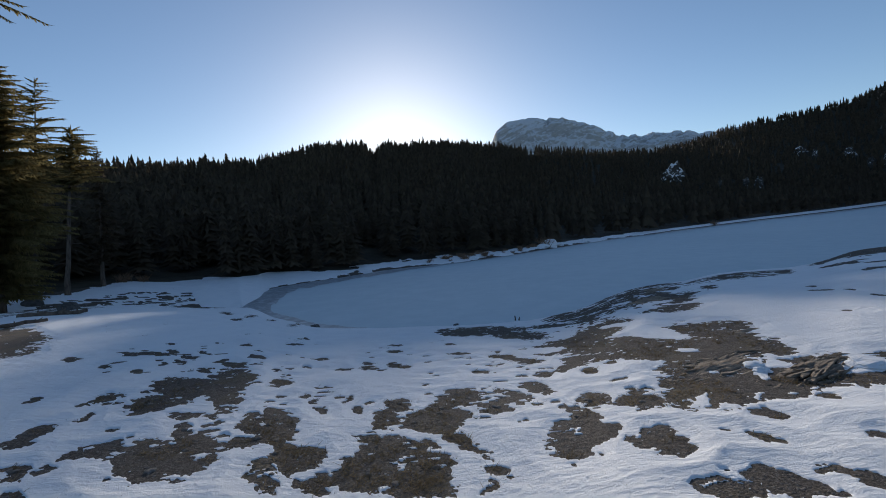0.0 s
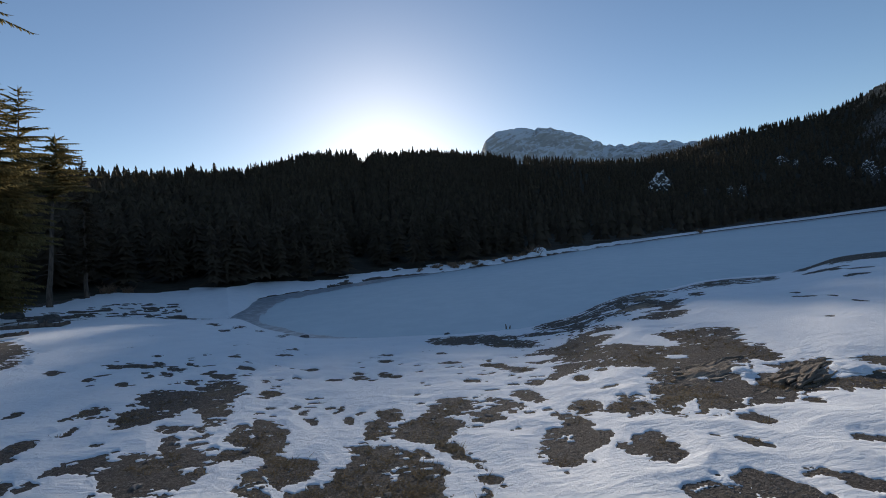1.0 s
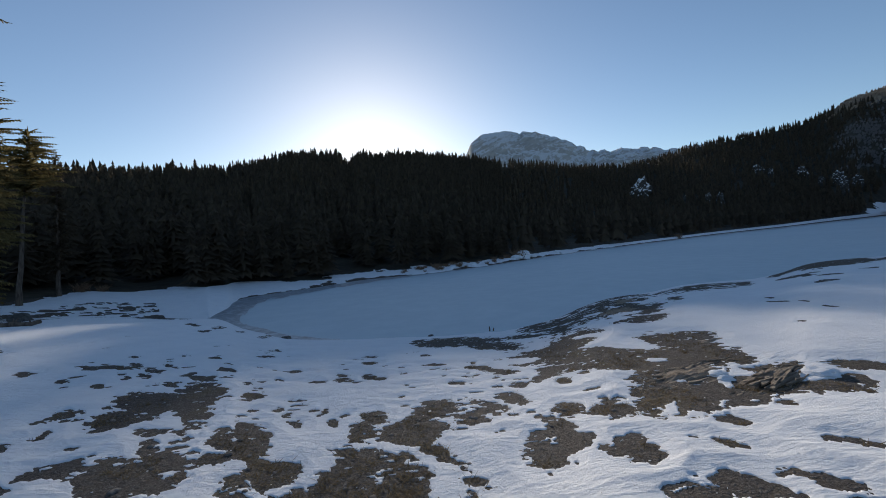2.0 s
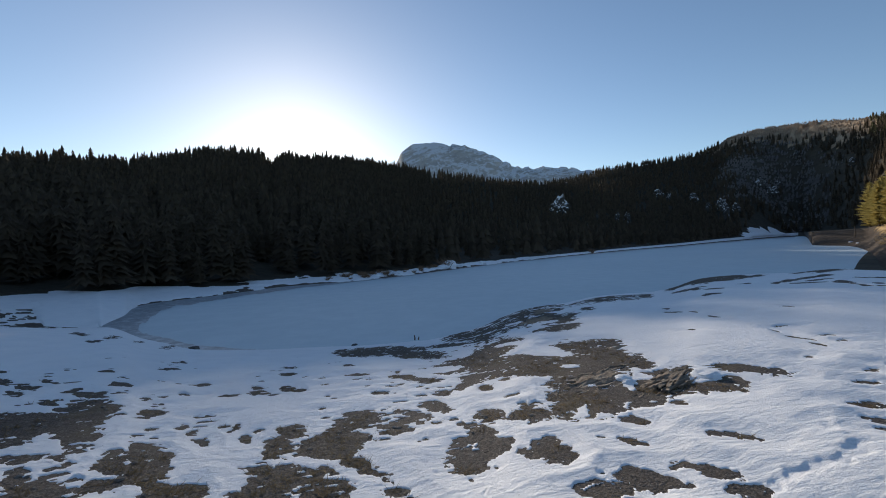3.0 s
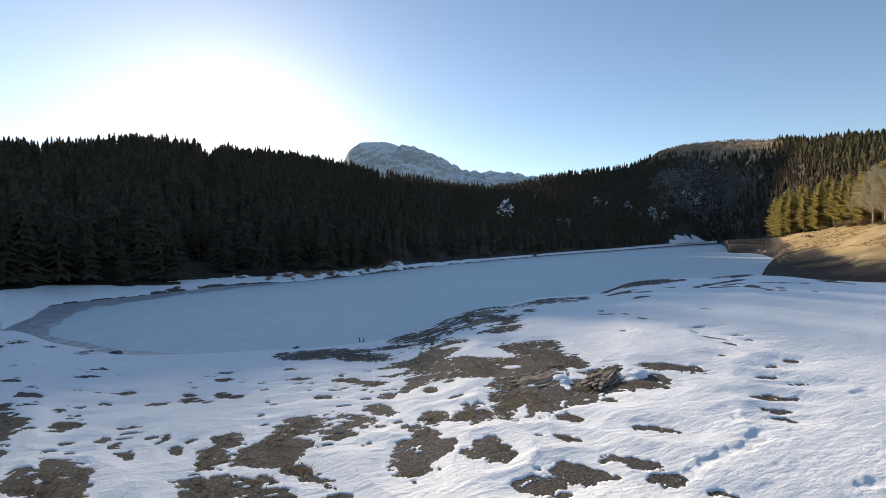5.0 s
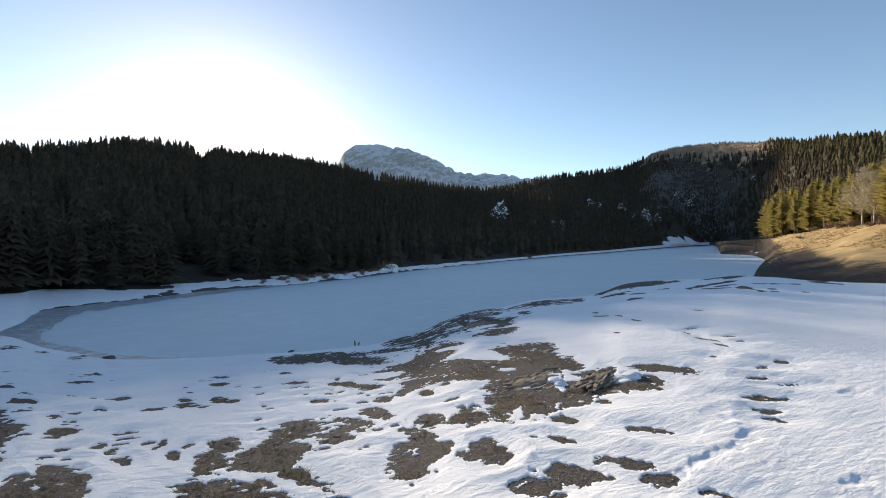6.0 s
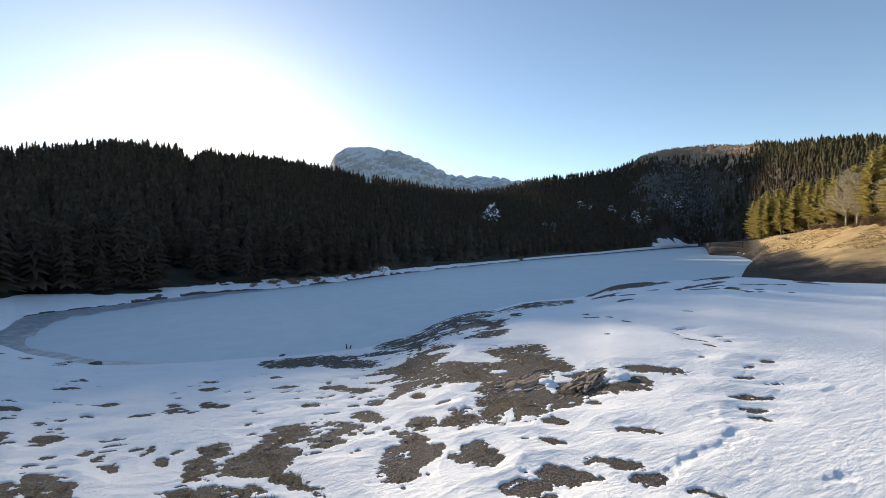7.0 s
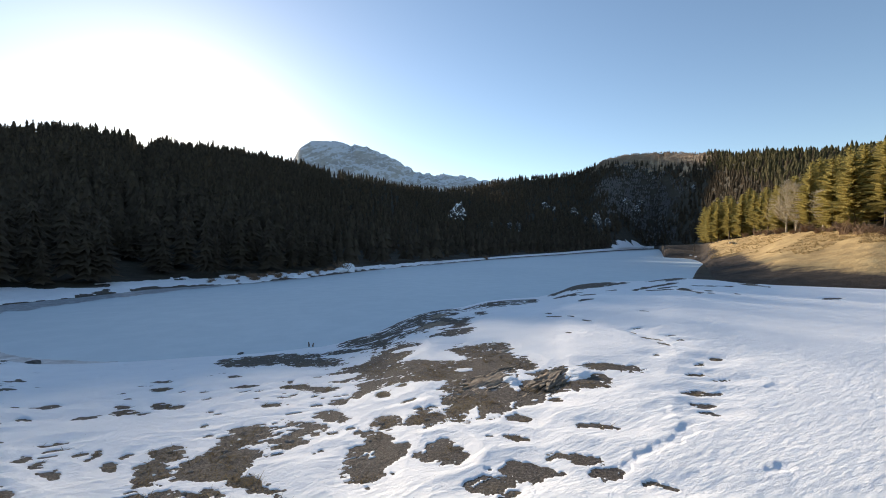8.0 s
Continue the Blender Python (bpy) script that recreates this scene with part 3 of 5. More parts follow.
def snow_cover(x, y):
    """Above 0: snow lies here; below: bare ground."""
    d = np.hypot(x, y)
    wob = 0.09 + 0.22 * smooth(4, 20, d)
    wx, wy = x + wob * fbm(x * 3.5, y * 3.5, 4, 21), y + wob * fbm(x * 3.5, y * 3.5, 4, 31)
    wx, wy = wx + 0.08 * fbm(x * 8, y * 9, 3, 23), wy + 0.08 * fbm(x * 8, y * 9, 3, 33)
    e = np.minimum(-ellipses(wx, wy, BARE), 1.7) - 0.12
    f = e + 0.6 * fbm(x * 2.4, y * 2.4, 4, 41) + 1.0 * fbm(x * 8, y * 14, 5, 51) * smooth(25, 8, d) + 0.24 * grain(x * 30, y * 36, 55) * smooth(7, 4, d)
    bearing = np.degrees(np.arctan2(x, y))
    f = f + (1.4 + 2.8 * smooth(16, 24, d)) * fbm(bearing * 0.8 + 0.3 * d, d * 1.6 - 0.9 * bearing, 5, 53) * smooth(9, 16, d) * smooth(1.4, 0.2, e) * (0.3 + 0.7 * smooth(-26, -20, bearing))
    f = f - 0.6 * smooth(0.7, 0.3, e) * (fbm(x * 5 + y * 3, y * 9, 3, 57) > 0.24)
    a = np.degrees(np.arctan2(x, y))
    strip = smooth(0.50, 0.72, d / near_shore(a)) * smooth(12, 18, a) * smooth(40, 35, a)
    wa, wd = a + 5 * fbm(x * 0.4, y * 0.4, 3, 62), d + 2.2 * fbm(x * 0.45, y * 0.45, 4, 63)
    f = f - strip * 4.2 * np.clip(fbm(wa * 0.45, wd * 1.3, 4, 58) - 0.02, 0, 1)
    f = f + strip * 5.0 * np.clip(fbm(wa * 0.30, wd * 2.1, 4, 59) - 0.02, 0, 1)
    streaks = 0.15 - ellipses(x + 0.02 * d * fbm(x * 0.9, y * 0.9, 3, 24), y + 0.02 * d * fbm(x * 0.9, y * 0.9, 3, 34), FAR)
    f = np.minimum(f, 1.5 * streaks + 0.5 * fbm(bearing * 1.6 + 0.3 * d, d * 1.4 - 0.9 * bearing, 4, 54))
    fleck = fbm(x * 6.5, y * 11, 4, 64) - 0.47
    f = np.where((f < 0) & (fleck > 0), 2.5 * fleck, f)
    f = np.maximum(f, 1.3 * ellipses(wx, wy, LEFT) + 0.1 + 0.4 * fbm(x * 9, y * 9, 3, 61))
    d, a = np.hypot(x, y), np.degrees(np.arctan2(x, y))
    edge = (near_shore(a) - d) + 0.5 * fbm(x * 0.8, y * 0.8, 3, 71)
    f = np.minimum(f, edge * 1.2 + np.where((a > -26) & (a < 54), 0.0, 50.0))
    f = np.where(a < -26, np.minimum(f, (near_shore(a) + bank_width(a) - d + 3 * fbm(x * 0.3, y * 0.3, 3, 73)) * 0.5), f)
    f = np.where(a > 58, np.minimum(f, (near_shore(a) - d + 1.5 * fbm(x * 0.3, y * 0.3, 3, 75)) * 0.5), f)
    return f


def snow_height(x, y):
    f = snow_cover(x, y)
    off = from_edge(x, y, BARE + FAR) + 0.04 * fbm(x * 5, y * 9, 3, 87)
    deep = 0.003 * smooth(0.0, 0.05, f) + 0.022 * smooth(0.0, 0.35, off) * smooth(0.0, 1.0, f)
    ripple = 0.016 + 0.010 * fbm(x * 0.9, y * 1.5, 2, 85) + 0.007 * fbm(x * 2.2 + 0.4 * y, y * 4.4, 3, 81) + 0.009 * fbm(x * 6, y * 19, 3, 91) + 0.006 * fbm(x * 17, y * 40, 2, 94)
    a = np.degrees(np.arctan2(x, y))
    ripple = ripple * (0.25 + 0.75 * smooth(-70, -52, a) * smooth(95, 77, a)) * (1 - 0.45 * smooth(30, 44, a))
    pits = 0.003 * smooth(0.20, 0.42, fbm(x * 2.4 + 0.3 * y, y * 6.5, 4, 97)) * smooth(-70, -52, a) * smooth(95, 77, a)
    deep = deep - pits * smooth(0.1, 0.3, off) * smooth(0.4, 1.2, f) + 0.008 * np.logaddexp(0, ripple / 0.008) * smooth(0.0, 0.28, off) * smooth(0.0, 1.0, f)
    deep = deep - 0.014 * smooth(-0.9, 0.9, ellipses(x + 0.14 * fbm(x * 4, y * 4, 4, 93), y + 0.14 * fbm(x * 4, y * 4, 4, 95), DENTS, 1.6)) * smooth(0.1, 0.6, f)
    deep = np.where(f < 0, np.maximum(f, -1) * 0.05, np.maximum(deep, 0) + 0.003)
    return land(x, y) + deep


# ---- ground, snow and ice ----
IN_VIEW = (-54.0, 80.0)
turn = np.concatenate([np.arange(-180, IN_VIEW[0], 3.0), np.arange(IN_VIEW[0], 53.3, 0.35), np.arange(53.3, 55.3, 0.06), np.arange(55.4, IN_VIEW[1], 0.35), np.linspace(IN_VIEW[1], 180, 35)])
def ground_rows(a):
    """Distances of the ground's rows on each bearing: close together at the knoll and on the far bank."""
    shore = np.clip(far_shore(a), 24, 700)
    shore = np.convolve(np.pad(shore, 4, "edge"), np.full(9, 1 / 9), "valid")[:, None]
    wide = np.clip(bank_width(a), 2, 60)[:, None]
    near = np.concatenate([[0.0], np.geomspace(0.5, 20, 140)])[None] + 0 * shore
    lake = 20 * ((shore - 0.5) / 20) ** (np.arange(1, 91)[None] / 90)
    edge = shore - 0.5 + (wide + 3) * np.arange(1, 71)[None] / 70
    up = edge[:, -1:] * (1000 / edge[:, -1:]) ** (np.arange(1, 131)[None] / 130)
    return np.concatenate([near, lake, edge, up, np.geomspace(1050, 4500, 12)[None] + 0 * shore], 1)


rows = ground_rows(turn)
tx, ty = rows * np.sin(np.radians(turn))[:, None], rows * np.cos(np.radians(turn))[:, None]
v, f = np.stack([tx, ty, land(tx, ty)], -1).reshape(-1, 3), grid_faces(*rows.shape)[:, ::-1]
mid = v[f].mean(1)
md, ma = np.hypot(mid[:, 0], mid[:, 1]), np.degrees(np.arctan2(mid[:, 0], mid[:, 1]))
beyond = md > far_shore(ma)
inside = md - far_shore(ma) < bank_width(ma)
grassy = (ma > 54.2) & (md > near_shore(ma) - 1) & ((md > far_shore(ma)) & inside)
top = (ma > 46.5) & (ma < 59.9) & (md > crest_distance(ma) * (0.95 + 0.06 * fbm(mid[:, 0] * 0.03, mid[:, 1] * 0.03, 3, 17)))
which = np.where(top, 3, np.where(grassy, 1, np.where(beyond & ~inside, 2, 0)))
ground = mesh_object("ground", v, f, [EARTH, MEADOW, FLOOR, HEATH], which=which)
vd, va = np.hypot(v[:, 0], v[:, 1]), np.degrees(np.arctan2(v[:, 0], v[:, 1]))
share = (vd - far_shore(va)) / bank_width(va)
# Lakebed along the shore, plus the headland's shade put into the colour.
bed_shade = np.clip(1.15 - share * (1.3 + 1.9 * smooth(61.5, 66, va)), 0, 1) * (va > 54) + smooth(60.5, 58.0, va) * (va > 54)
ground.data.attributes.new("bed_and_shade", "FLOAT", "POINT").data.foreach_set("value", np.clip(bed_shade * (share < 1.5), 0, 1).astype(np.float32))
tagged(ground, "gravelly lakeshore earth rising to a wooded valley side", "ground", kind="structure")

around = np.concatenate([np.linspace(-180, -52.5, 80), np.arange(-52, 77.01, 0.17), np.linspace(78, 180, 64)])
v, f = sheet(around, np.concatenate([np.geomspace(0.01, 1.5, 14), np.geomspace(1.6, 75, 510)]), snow_height)
keep = (v[:, 2] > land(v[:, 0], v[:, 1]) - 0.045)[f].any(1)
f = f[keep]
used = np.unique(f)
renum = np.zeros(len(v), np.int64)
renum[used] = np.arange(len(used))
snow = mesh_object("snow_cover", v[used], renum[f], SNOW)
tagged(snow, "thin old snow with melted holes and trodden hollows", "snow", kind="structure")


def ring(name, bearings, inner, outer, count, height, mat):
    a = np.asarray(bearings)
    s = np.linspace(0, 1, count)
    d = inner(a)[:, None] * (1 - s) + outer(a)[:, None] * s
    r = np.radians(a)[:, None]
    x, y = d * np.sin(r), d * np.cos(r)
    v = np.stack([x, y, height(x, y) + 0 * x], -1).reshape(-1, 3)
    return mesh_object(name, v, grid_faces(len(a), count)[:, ::-1], mat)


lake = ring("lake_ice", np.arange(-27, 59.6, 0.2), lambda a: near_shore(a) - 1.5, lambda a: far_shore(a) + 1.5, 16, lambda x, y: 0.02, ICE)
tagged(lake, "frozen lake covered with dull bluish snowy ice", "lake", kind="structure")
margin = ring("shore_ice", np.arange(-26.2, 53.2, 0.1), lambda a: far_shore(a) - (0.85 + 0.35 * fbm(a * 1.1, a * 0, 4, 29)) * curve(a, (-26.2, 3), (-24, 11), (-22.7, 17), (-22.0, 14), (-21.2, 10), (-20.3, 7), (-18.5, 5.2), (-7.5, 5), (-3, 3), (0, 1.5), (14, 1.6), (22, 4), (30, 7), (36, 12), (42, 22), (48, 45), (53, 80)),
              lambda a: far_shore(a) + 0.6, 8, lambda x, y: 0.035, GREY_ICE)
tagged(margin, "grey wet ice along the lake margin", "ice", kind="structure")

near_margin = ring("shore_ice", np.arange(-26.0, -11.0, 0.1), lambda a: near_shore(a) - 1.2,
                   lambda a: near_shore(a) + (0.9 + 0.4 * fbm(a * 1.3, a * 0, 4, 39)) * curve(a, (-26, 4.5), (-23, 3.2), (-20, 1.6), (-16, 0.8), (-11, 0.1)), 6, lambda x, y: 0.032, GREY_ICE)
tagged(near_margin, "grey wet ice along the near shore", "ice", kind="structure")
spit = ring("mud_spit", np.arange(57.5, 59.6, 0.05), lambda a: near_shore(a) - 1.5, lambda a: np.minimum(near_shore(a) + np.clip(9 + 47 * (a - 57.7), 0.2, 60), far_shore(a) + 5), 16,
            lambda x, y: 0.03 + 0.05 * smooth(57.5, 58.2, np.degrees(np.arctan2(x, y))) + 0.05 * fbm(x * 0.3, y * 0.3, 3, 111), FLOOR)
tagged(spit, "low dark muddy spit beside the frozen bay", "mud", kind="structure")


def bank_snow(x, y):
    d, a = np.hypot(x, y), np.degrees(np.arctan2(x, y))
    e = (d - far_shore(a)) / bank_width(a)
    f = 0.55 - np.abs(e - 0.65) * 1.2 + (0.04 + 0.8 * smooth(130, 70, d)) * fbm(x * 0.35, y * 0.35, 4, 101)
    f = f + 1.0 * smooth(-21, -24.5, a) - 2.2 * smooth(-27.5, -34, a)
    f = np.where(a < -26, np.minimum(f, e * 3), f)
    return land(x, y) + np.where(f > 0, (0.06 + 0.0006 * d) * smooth(0, 0.4, f), -0.2)


bank = ring("bank_snow", np.arange(-36, 53.4, 0.12), lambda a: far_shore(a) - 0.3, lambda a: far_shore(a) + bank_width(a) + 2, 26, bank_snow, SNOW)
tagged(bank, "broken strip of snow along the far shore", "snow", kind="structure")


# ---- the rocky mountain behind ----
def mountain_crest(a):
    return curve(a, (2, 8.5), (6.5, 10.2), (7.6, 11.3), (8.3, 12.5), (9.2, 13.2), (10.2, 13.65), (12.9, 13.7), (14.4, 13.45), (14.8, 13.2), (15.2, 13.45), (16, 13.35),
                 (18, 12.75), (20, 11.95), (21.8, 11.0), (23, 10.25), (25, 9.85), (28.5, 9.7), (30.5, 9.4), (32.6, 8.95), (36, 9.0), (42, 8.6))


def mountain():
    a = np.arange(2, 42, 0.1)
    s = np.linspace(0, 1, 130)
    A, S = np.meshgrid(a, s, indexing="ij")
    D = 1250 + 650 * S
    top = EYE + 1900 * np.tan(np.radians(mountain_crest(A) - 0.2))
    x, y = D * np.sin(np.radians(A)), D * np.cos(np.radians(A))
    base = 60.0
    shape = S**0.8
    rough = fbm(x * 0.008, y * 0.008, 6, 201) * 40 + np.abs(fbm(x * 0.02, y * 0.012, 5, 211)) * -45
    z = base + (top - base) * shape + rough * np.sin(np.pi * np.clip(S, 0, 1)) ** 0.7 + (5 + 9 * smooth(19, 23, A)) * fbm(A * 1.6, A * 0, 5, 223) * (S > 0.9)
    v = np.stack([x, y, z], -1).reshape(-1, 3)
    return mesh_object("mountain", v, grid_faces(len(a), len(s))[:, ::-1], MOUNTAIN)


tagged(mountain(), "distant grey limestone peak dusted with snow", "mountain", kind="structure")


# ---- woods ----
def spruce_shape(rng, tiers=6, points=7):
    """A slender far conifer, one metre high: ragged tiers of drooping boughs."""
    vs, fs = [], []
    for k in range(tiers):
        z0 = 0.10 + 0.80 * k / tiers
        r = (0.20 * (1 - z0) ** 0.85 + 0.012) * rng.uniform(0.8, 1.2)
        z1 = min(z0 + 1.5 / tiers * (1.1 - 0.4 * z0), 1.0)
        off = rng.uniform(0, 6.3)
        i0 = len(vs)
        vs.append((rng.uniform(-0.008, 0.008), rng.uniform(-0.008, 0.008), z1))
        for j in range(points * 2):
            w = off + math.pi * j / points
            rr = r * (rng.uniform(0.8, 1.25) if j % 2 == 0 else rng.uniform(0.35, 0.6))
            vs.append((rr * math.cos(w), rr * math.sin(w), z0 + rng.uniform(-0.03, 0.02) + (0.05 if j % 2 else 0)))
        n = points * 2
        fs += [(i0, i0 + 1 + j, i0 + 1 + (j + 1) % n) for j in range(n)]
    return np.array(vs), np.array(fs)


def wood(name, places, mat, label, shapes, seed):
    """Many far conifers in one mesh; places: x, y, height, breadth."""
    rng = random.Random(seed)
    vs, fs, n = [], [], 0
    for x, y, h, b in places:
        v, f = rng.choice(shapes)
        w = rng.uniform(0, 6.3)
        c, s = math.cos(w), math.sin(w)
        lx, ly = rng.gauss(0, 0.02), rng.gauss(0, 0.02)
        out = np.empty_like(v)
        out[:, 0] = x + (v[:, 0] * c - v[:, 1] * s) * h * b + lx * v[:, 2] * h
        out[:, 1] = y + (v[:, 0] * s + v[:, 1] * c) * h * b + ly * v[:, 2] * h
        out[:, 2] = v[:, 2] * h
        vs.append(out)
        fs.append(f + n)
        n += len(v)
    v = np.concatenate(vs)
    base = np.concatenate([np.full(len(q), float(z)) for q, z in zip(vs, land([p[0] for p in places], [p[1] for p in places]))])
    v[:, 2] += base - 0.3
    ob = mesh_object(name, v, np.concatenate(fs), mat, shade=False)
    return tagged(ob, label, "trees", kind="stuff")


rng = random.Random(7)
SHAPES = [spruce_shape(rng, t, p) for t, p in ((6, 6), (7, 6), (6, 7), (5, 6), (7, 7), (8, 6))]
LOW_SHAPES = [spruce_shape(rng, t, p) for t, p in ((4, 5), (5, 4), (4, 4), (5, 5))]


def sown(a0, a1, start, stop, gap, height, seed, keep=lambda x, y, a, d: True):
    """Places for trees between two lines round the valley."""
    r = random.Random(seed)
    area_a = radians(a1 - a0)
    out = []
    far = float(np.max(stop(np.arange(a0, a1, 0.5))))
    count = int(0.5 * area_a * far**2 / gap**2)
    aa = np.array([r.uniform(a0, a1) for _ in range(count)])
    dd = np.array([far * math.sqrt(r.random()) for _ in range(count)])
    ok = (dd > start(aa)) & (dd < stop(aa))
    for a, d in zip(aa[ok], dd[ok]):
        x, y = d * math.sin(radians(a)), d * math.cos(radians(a))
        if keep(x, y, a, d):
            h = height * math.exp(r.gauss(0, 0.13))
            out.append((x, y, h, r.uniform(0.8, 1.2)))
    return out


def wood_edge(a):
    return far_shore(a) + bank_width(a) + 1.0


def crest_line(a):
    return crest_distance(a) + 12


def crest_share(a, d):
    return d / float(crest_distance(a))


def in_scrub(x, y, a, d):
    """The leafless scrub on the slope above the far end of the lake."""
    s = crest_share(a, d)
    return ((a - 51.8) / 4.6) ** 2 + ((s - 0.79) / 0.14) ** 2 < 1.0 + 0.5 * math.sin(x * 91.7 + y * 57.3) + 1.1 * float(fbm(np.array(x * 0.02), np.array(y * 0.02), 3, 131))


def heath(a, d):
    """The grassy top that carries few trees."""
    return 46.8 < a < 57.6 + 2.8 * (int(a * 977 + d * 13) % 10) / 10 and d > 0.95 * float(crest_distance(a))


def in_gully(a, d):
    """A strip cleared by snow slides at the far end of the lake."""
    return abs(a - 50.2) < 2.3 and d < float(far_shore(a)) + 95 * (1 - abs(a - 50.2) / 2.3) + 8


def bearing_of(p):
    return math.degrees(math.atan2(p[0], p[1])), math.hypot(p[0], p[1])


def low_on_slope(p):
    """On the lower slope, whose shade is put into colour by dark needles."""
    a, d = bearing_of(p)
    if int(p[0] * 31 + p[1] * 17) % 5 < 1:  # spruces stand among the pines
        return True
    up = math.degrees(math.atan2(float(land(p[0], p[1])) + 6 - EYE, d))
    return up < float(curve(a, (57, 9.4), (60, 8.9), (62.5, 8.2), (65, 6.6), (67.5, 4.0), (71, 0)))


hill = sown(-54, 12, wood_edge, crest_line, 2.5, 7.0, 1)


def by_the_shore(p):
    a, d = bearing_of(p)
    return d < float(wood_edge(a)) + 14


EDGE_SHAPES = [spruce_shape(rng, t, p) for t, p in ((12, 8), (11, 9), (13, 8), (10, 9))]
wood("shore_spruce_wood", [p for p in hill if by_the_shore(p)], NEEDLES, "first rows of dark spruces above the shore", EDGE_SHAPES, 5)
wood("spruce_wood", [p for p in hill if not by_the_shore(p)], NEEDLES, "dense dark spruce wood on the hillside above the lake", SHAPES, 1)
far = sown(12, 60, wood_edge, crest_line, 5.0, 8.0, 2, lambda x, y, a, d: not heath(a, d) and not (53.8 < a < 58.8 and d < hill_foot(a)) and not in_gully(a, d))
slope = sown(58.8, 80, lambda a: wood_edge(a) + 16, crest_line, 3.3, 6.4, 3, lambda x, y, a, d: not heath(a, d))
# Slope trees from low_on_slope get the dark needles as painted shade.
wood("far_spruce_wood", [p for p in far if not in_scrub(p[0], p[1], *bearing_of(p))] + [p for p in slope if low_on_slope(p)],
     NEEDLES, "dark spruce wood on the far valley side, lower slope darkened as painted shade", LOW_SHAPES, 2)
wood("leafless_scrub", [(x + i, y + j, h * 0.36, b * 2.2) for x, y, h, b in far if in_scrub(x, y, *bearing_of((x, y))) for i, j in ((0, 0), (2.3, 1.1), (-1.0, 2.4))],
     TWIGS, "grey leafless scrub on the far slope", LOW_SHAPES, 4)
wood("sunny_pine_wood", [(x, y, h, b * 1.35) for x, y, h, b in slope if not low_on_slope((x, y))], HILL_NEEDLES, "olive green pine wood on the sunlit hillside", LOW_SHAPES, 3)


heather = sown(46, 59.9, lambda a: crest_distance(a) * 0.945, crest_line, 2.6, 2.4, 6)
wood("brown_scrub", [(x, y, h, b * 2.0) for x, y, h, b in heather], BROWN_TWIGS, "brown leafless scrub on the sunlit crest", LOW_SHAPES, 6)


def slide_snow(x, y):
    d, a = np.hypot(x, y), np.degrees(np.arctan2(x, y))
    e = (d - far_shore(a)) / 46
    f = 0.6 - ((a - 50.6 + 0.9 * e) / 2.2) ** 4 - 0.7 * e**2 + 0.9 * fbm(x * 0.09, y * 0.09, 4, 141)
    return land(x, y) + np.clip(f * 3, -1.5, 1.3)


slide = ring("slide_snow", np.arange(47.4, 53.2, 0.05), lambda a: far_shore(a) + 3, lambda a: far_shore(a) + 115, 80, slide_snow, SNOW)
tagged(slide, "fan of slide snow below the far slope", "snow", kind="structure")


# ---- single trees ----
def tube(bm, pts, radii, sides=7):
    """A tapered stem through points."""
    rings = []
    for k, (p, r) in enumerate(zip(pts, radii)):
        way = (Vector(pts[min(k + 1, len(pts) - 1)]) - Vector(pts[max(k - 1, 0)])).normalized()
        u = way.orthogonal().normalized()
        w = way.cross(u)
        rings.append([bm.verts.new(Vector(p) + (u * math.cos(6.2832 * j / sides) + w * math.sin(6.2832 * j / sides)) * r) for j in range(sides)])
    for a, b in zip(rings, rings[1:]):
        for j in range(sides):
            bm.faces.new((a[j], a[(j + 1) % sides], b[(j + 1) % sides], b[j]))
    bm.faces.new(rings[-1])
    bm.faces.new(list(reversed(rings[0])))


def stem(rng, height, radius, lean, steps=10):
    pts = []
    for k in range(steps + 1):
        s = k / steps
        pts.append((lean[0] * s * height + rng.gauss(0, 0.02), lean[1] * s * height + rng.gauss(0, 0.02), s * height))
    pts[0] = (0, 0, -0.3)
    return pts, [radius * (1 - 0.93 * (k / steps)) * (1.25 if k == 0 else 1) for k in range(steps + 1)]


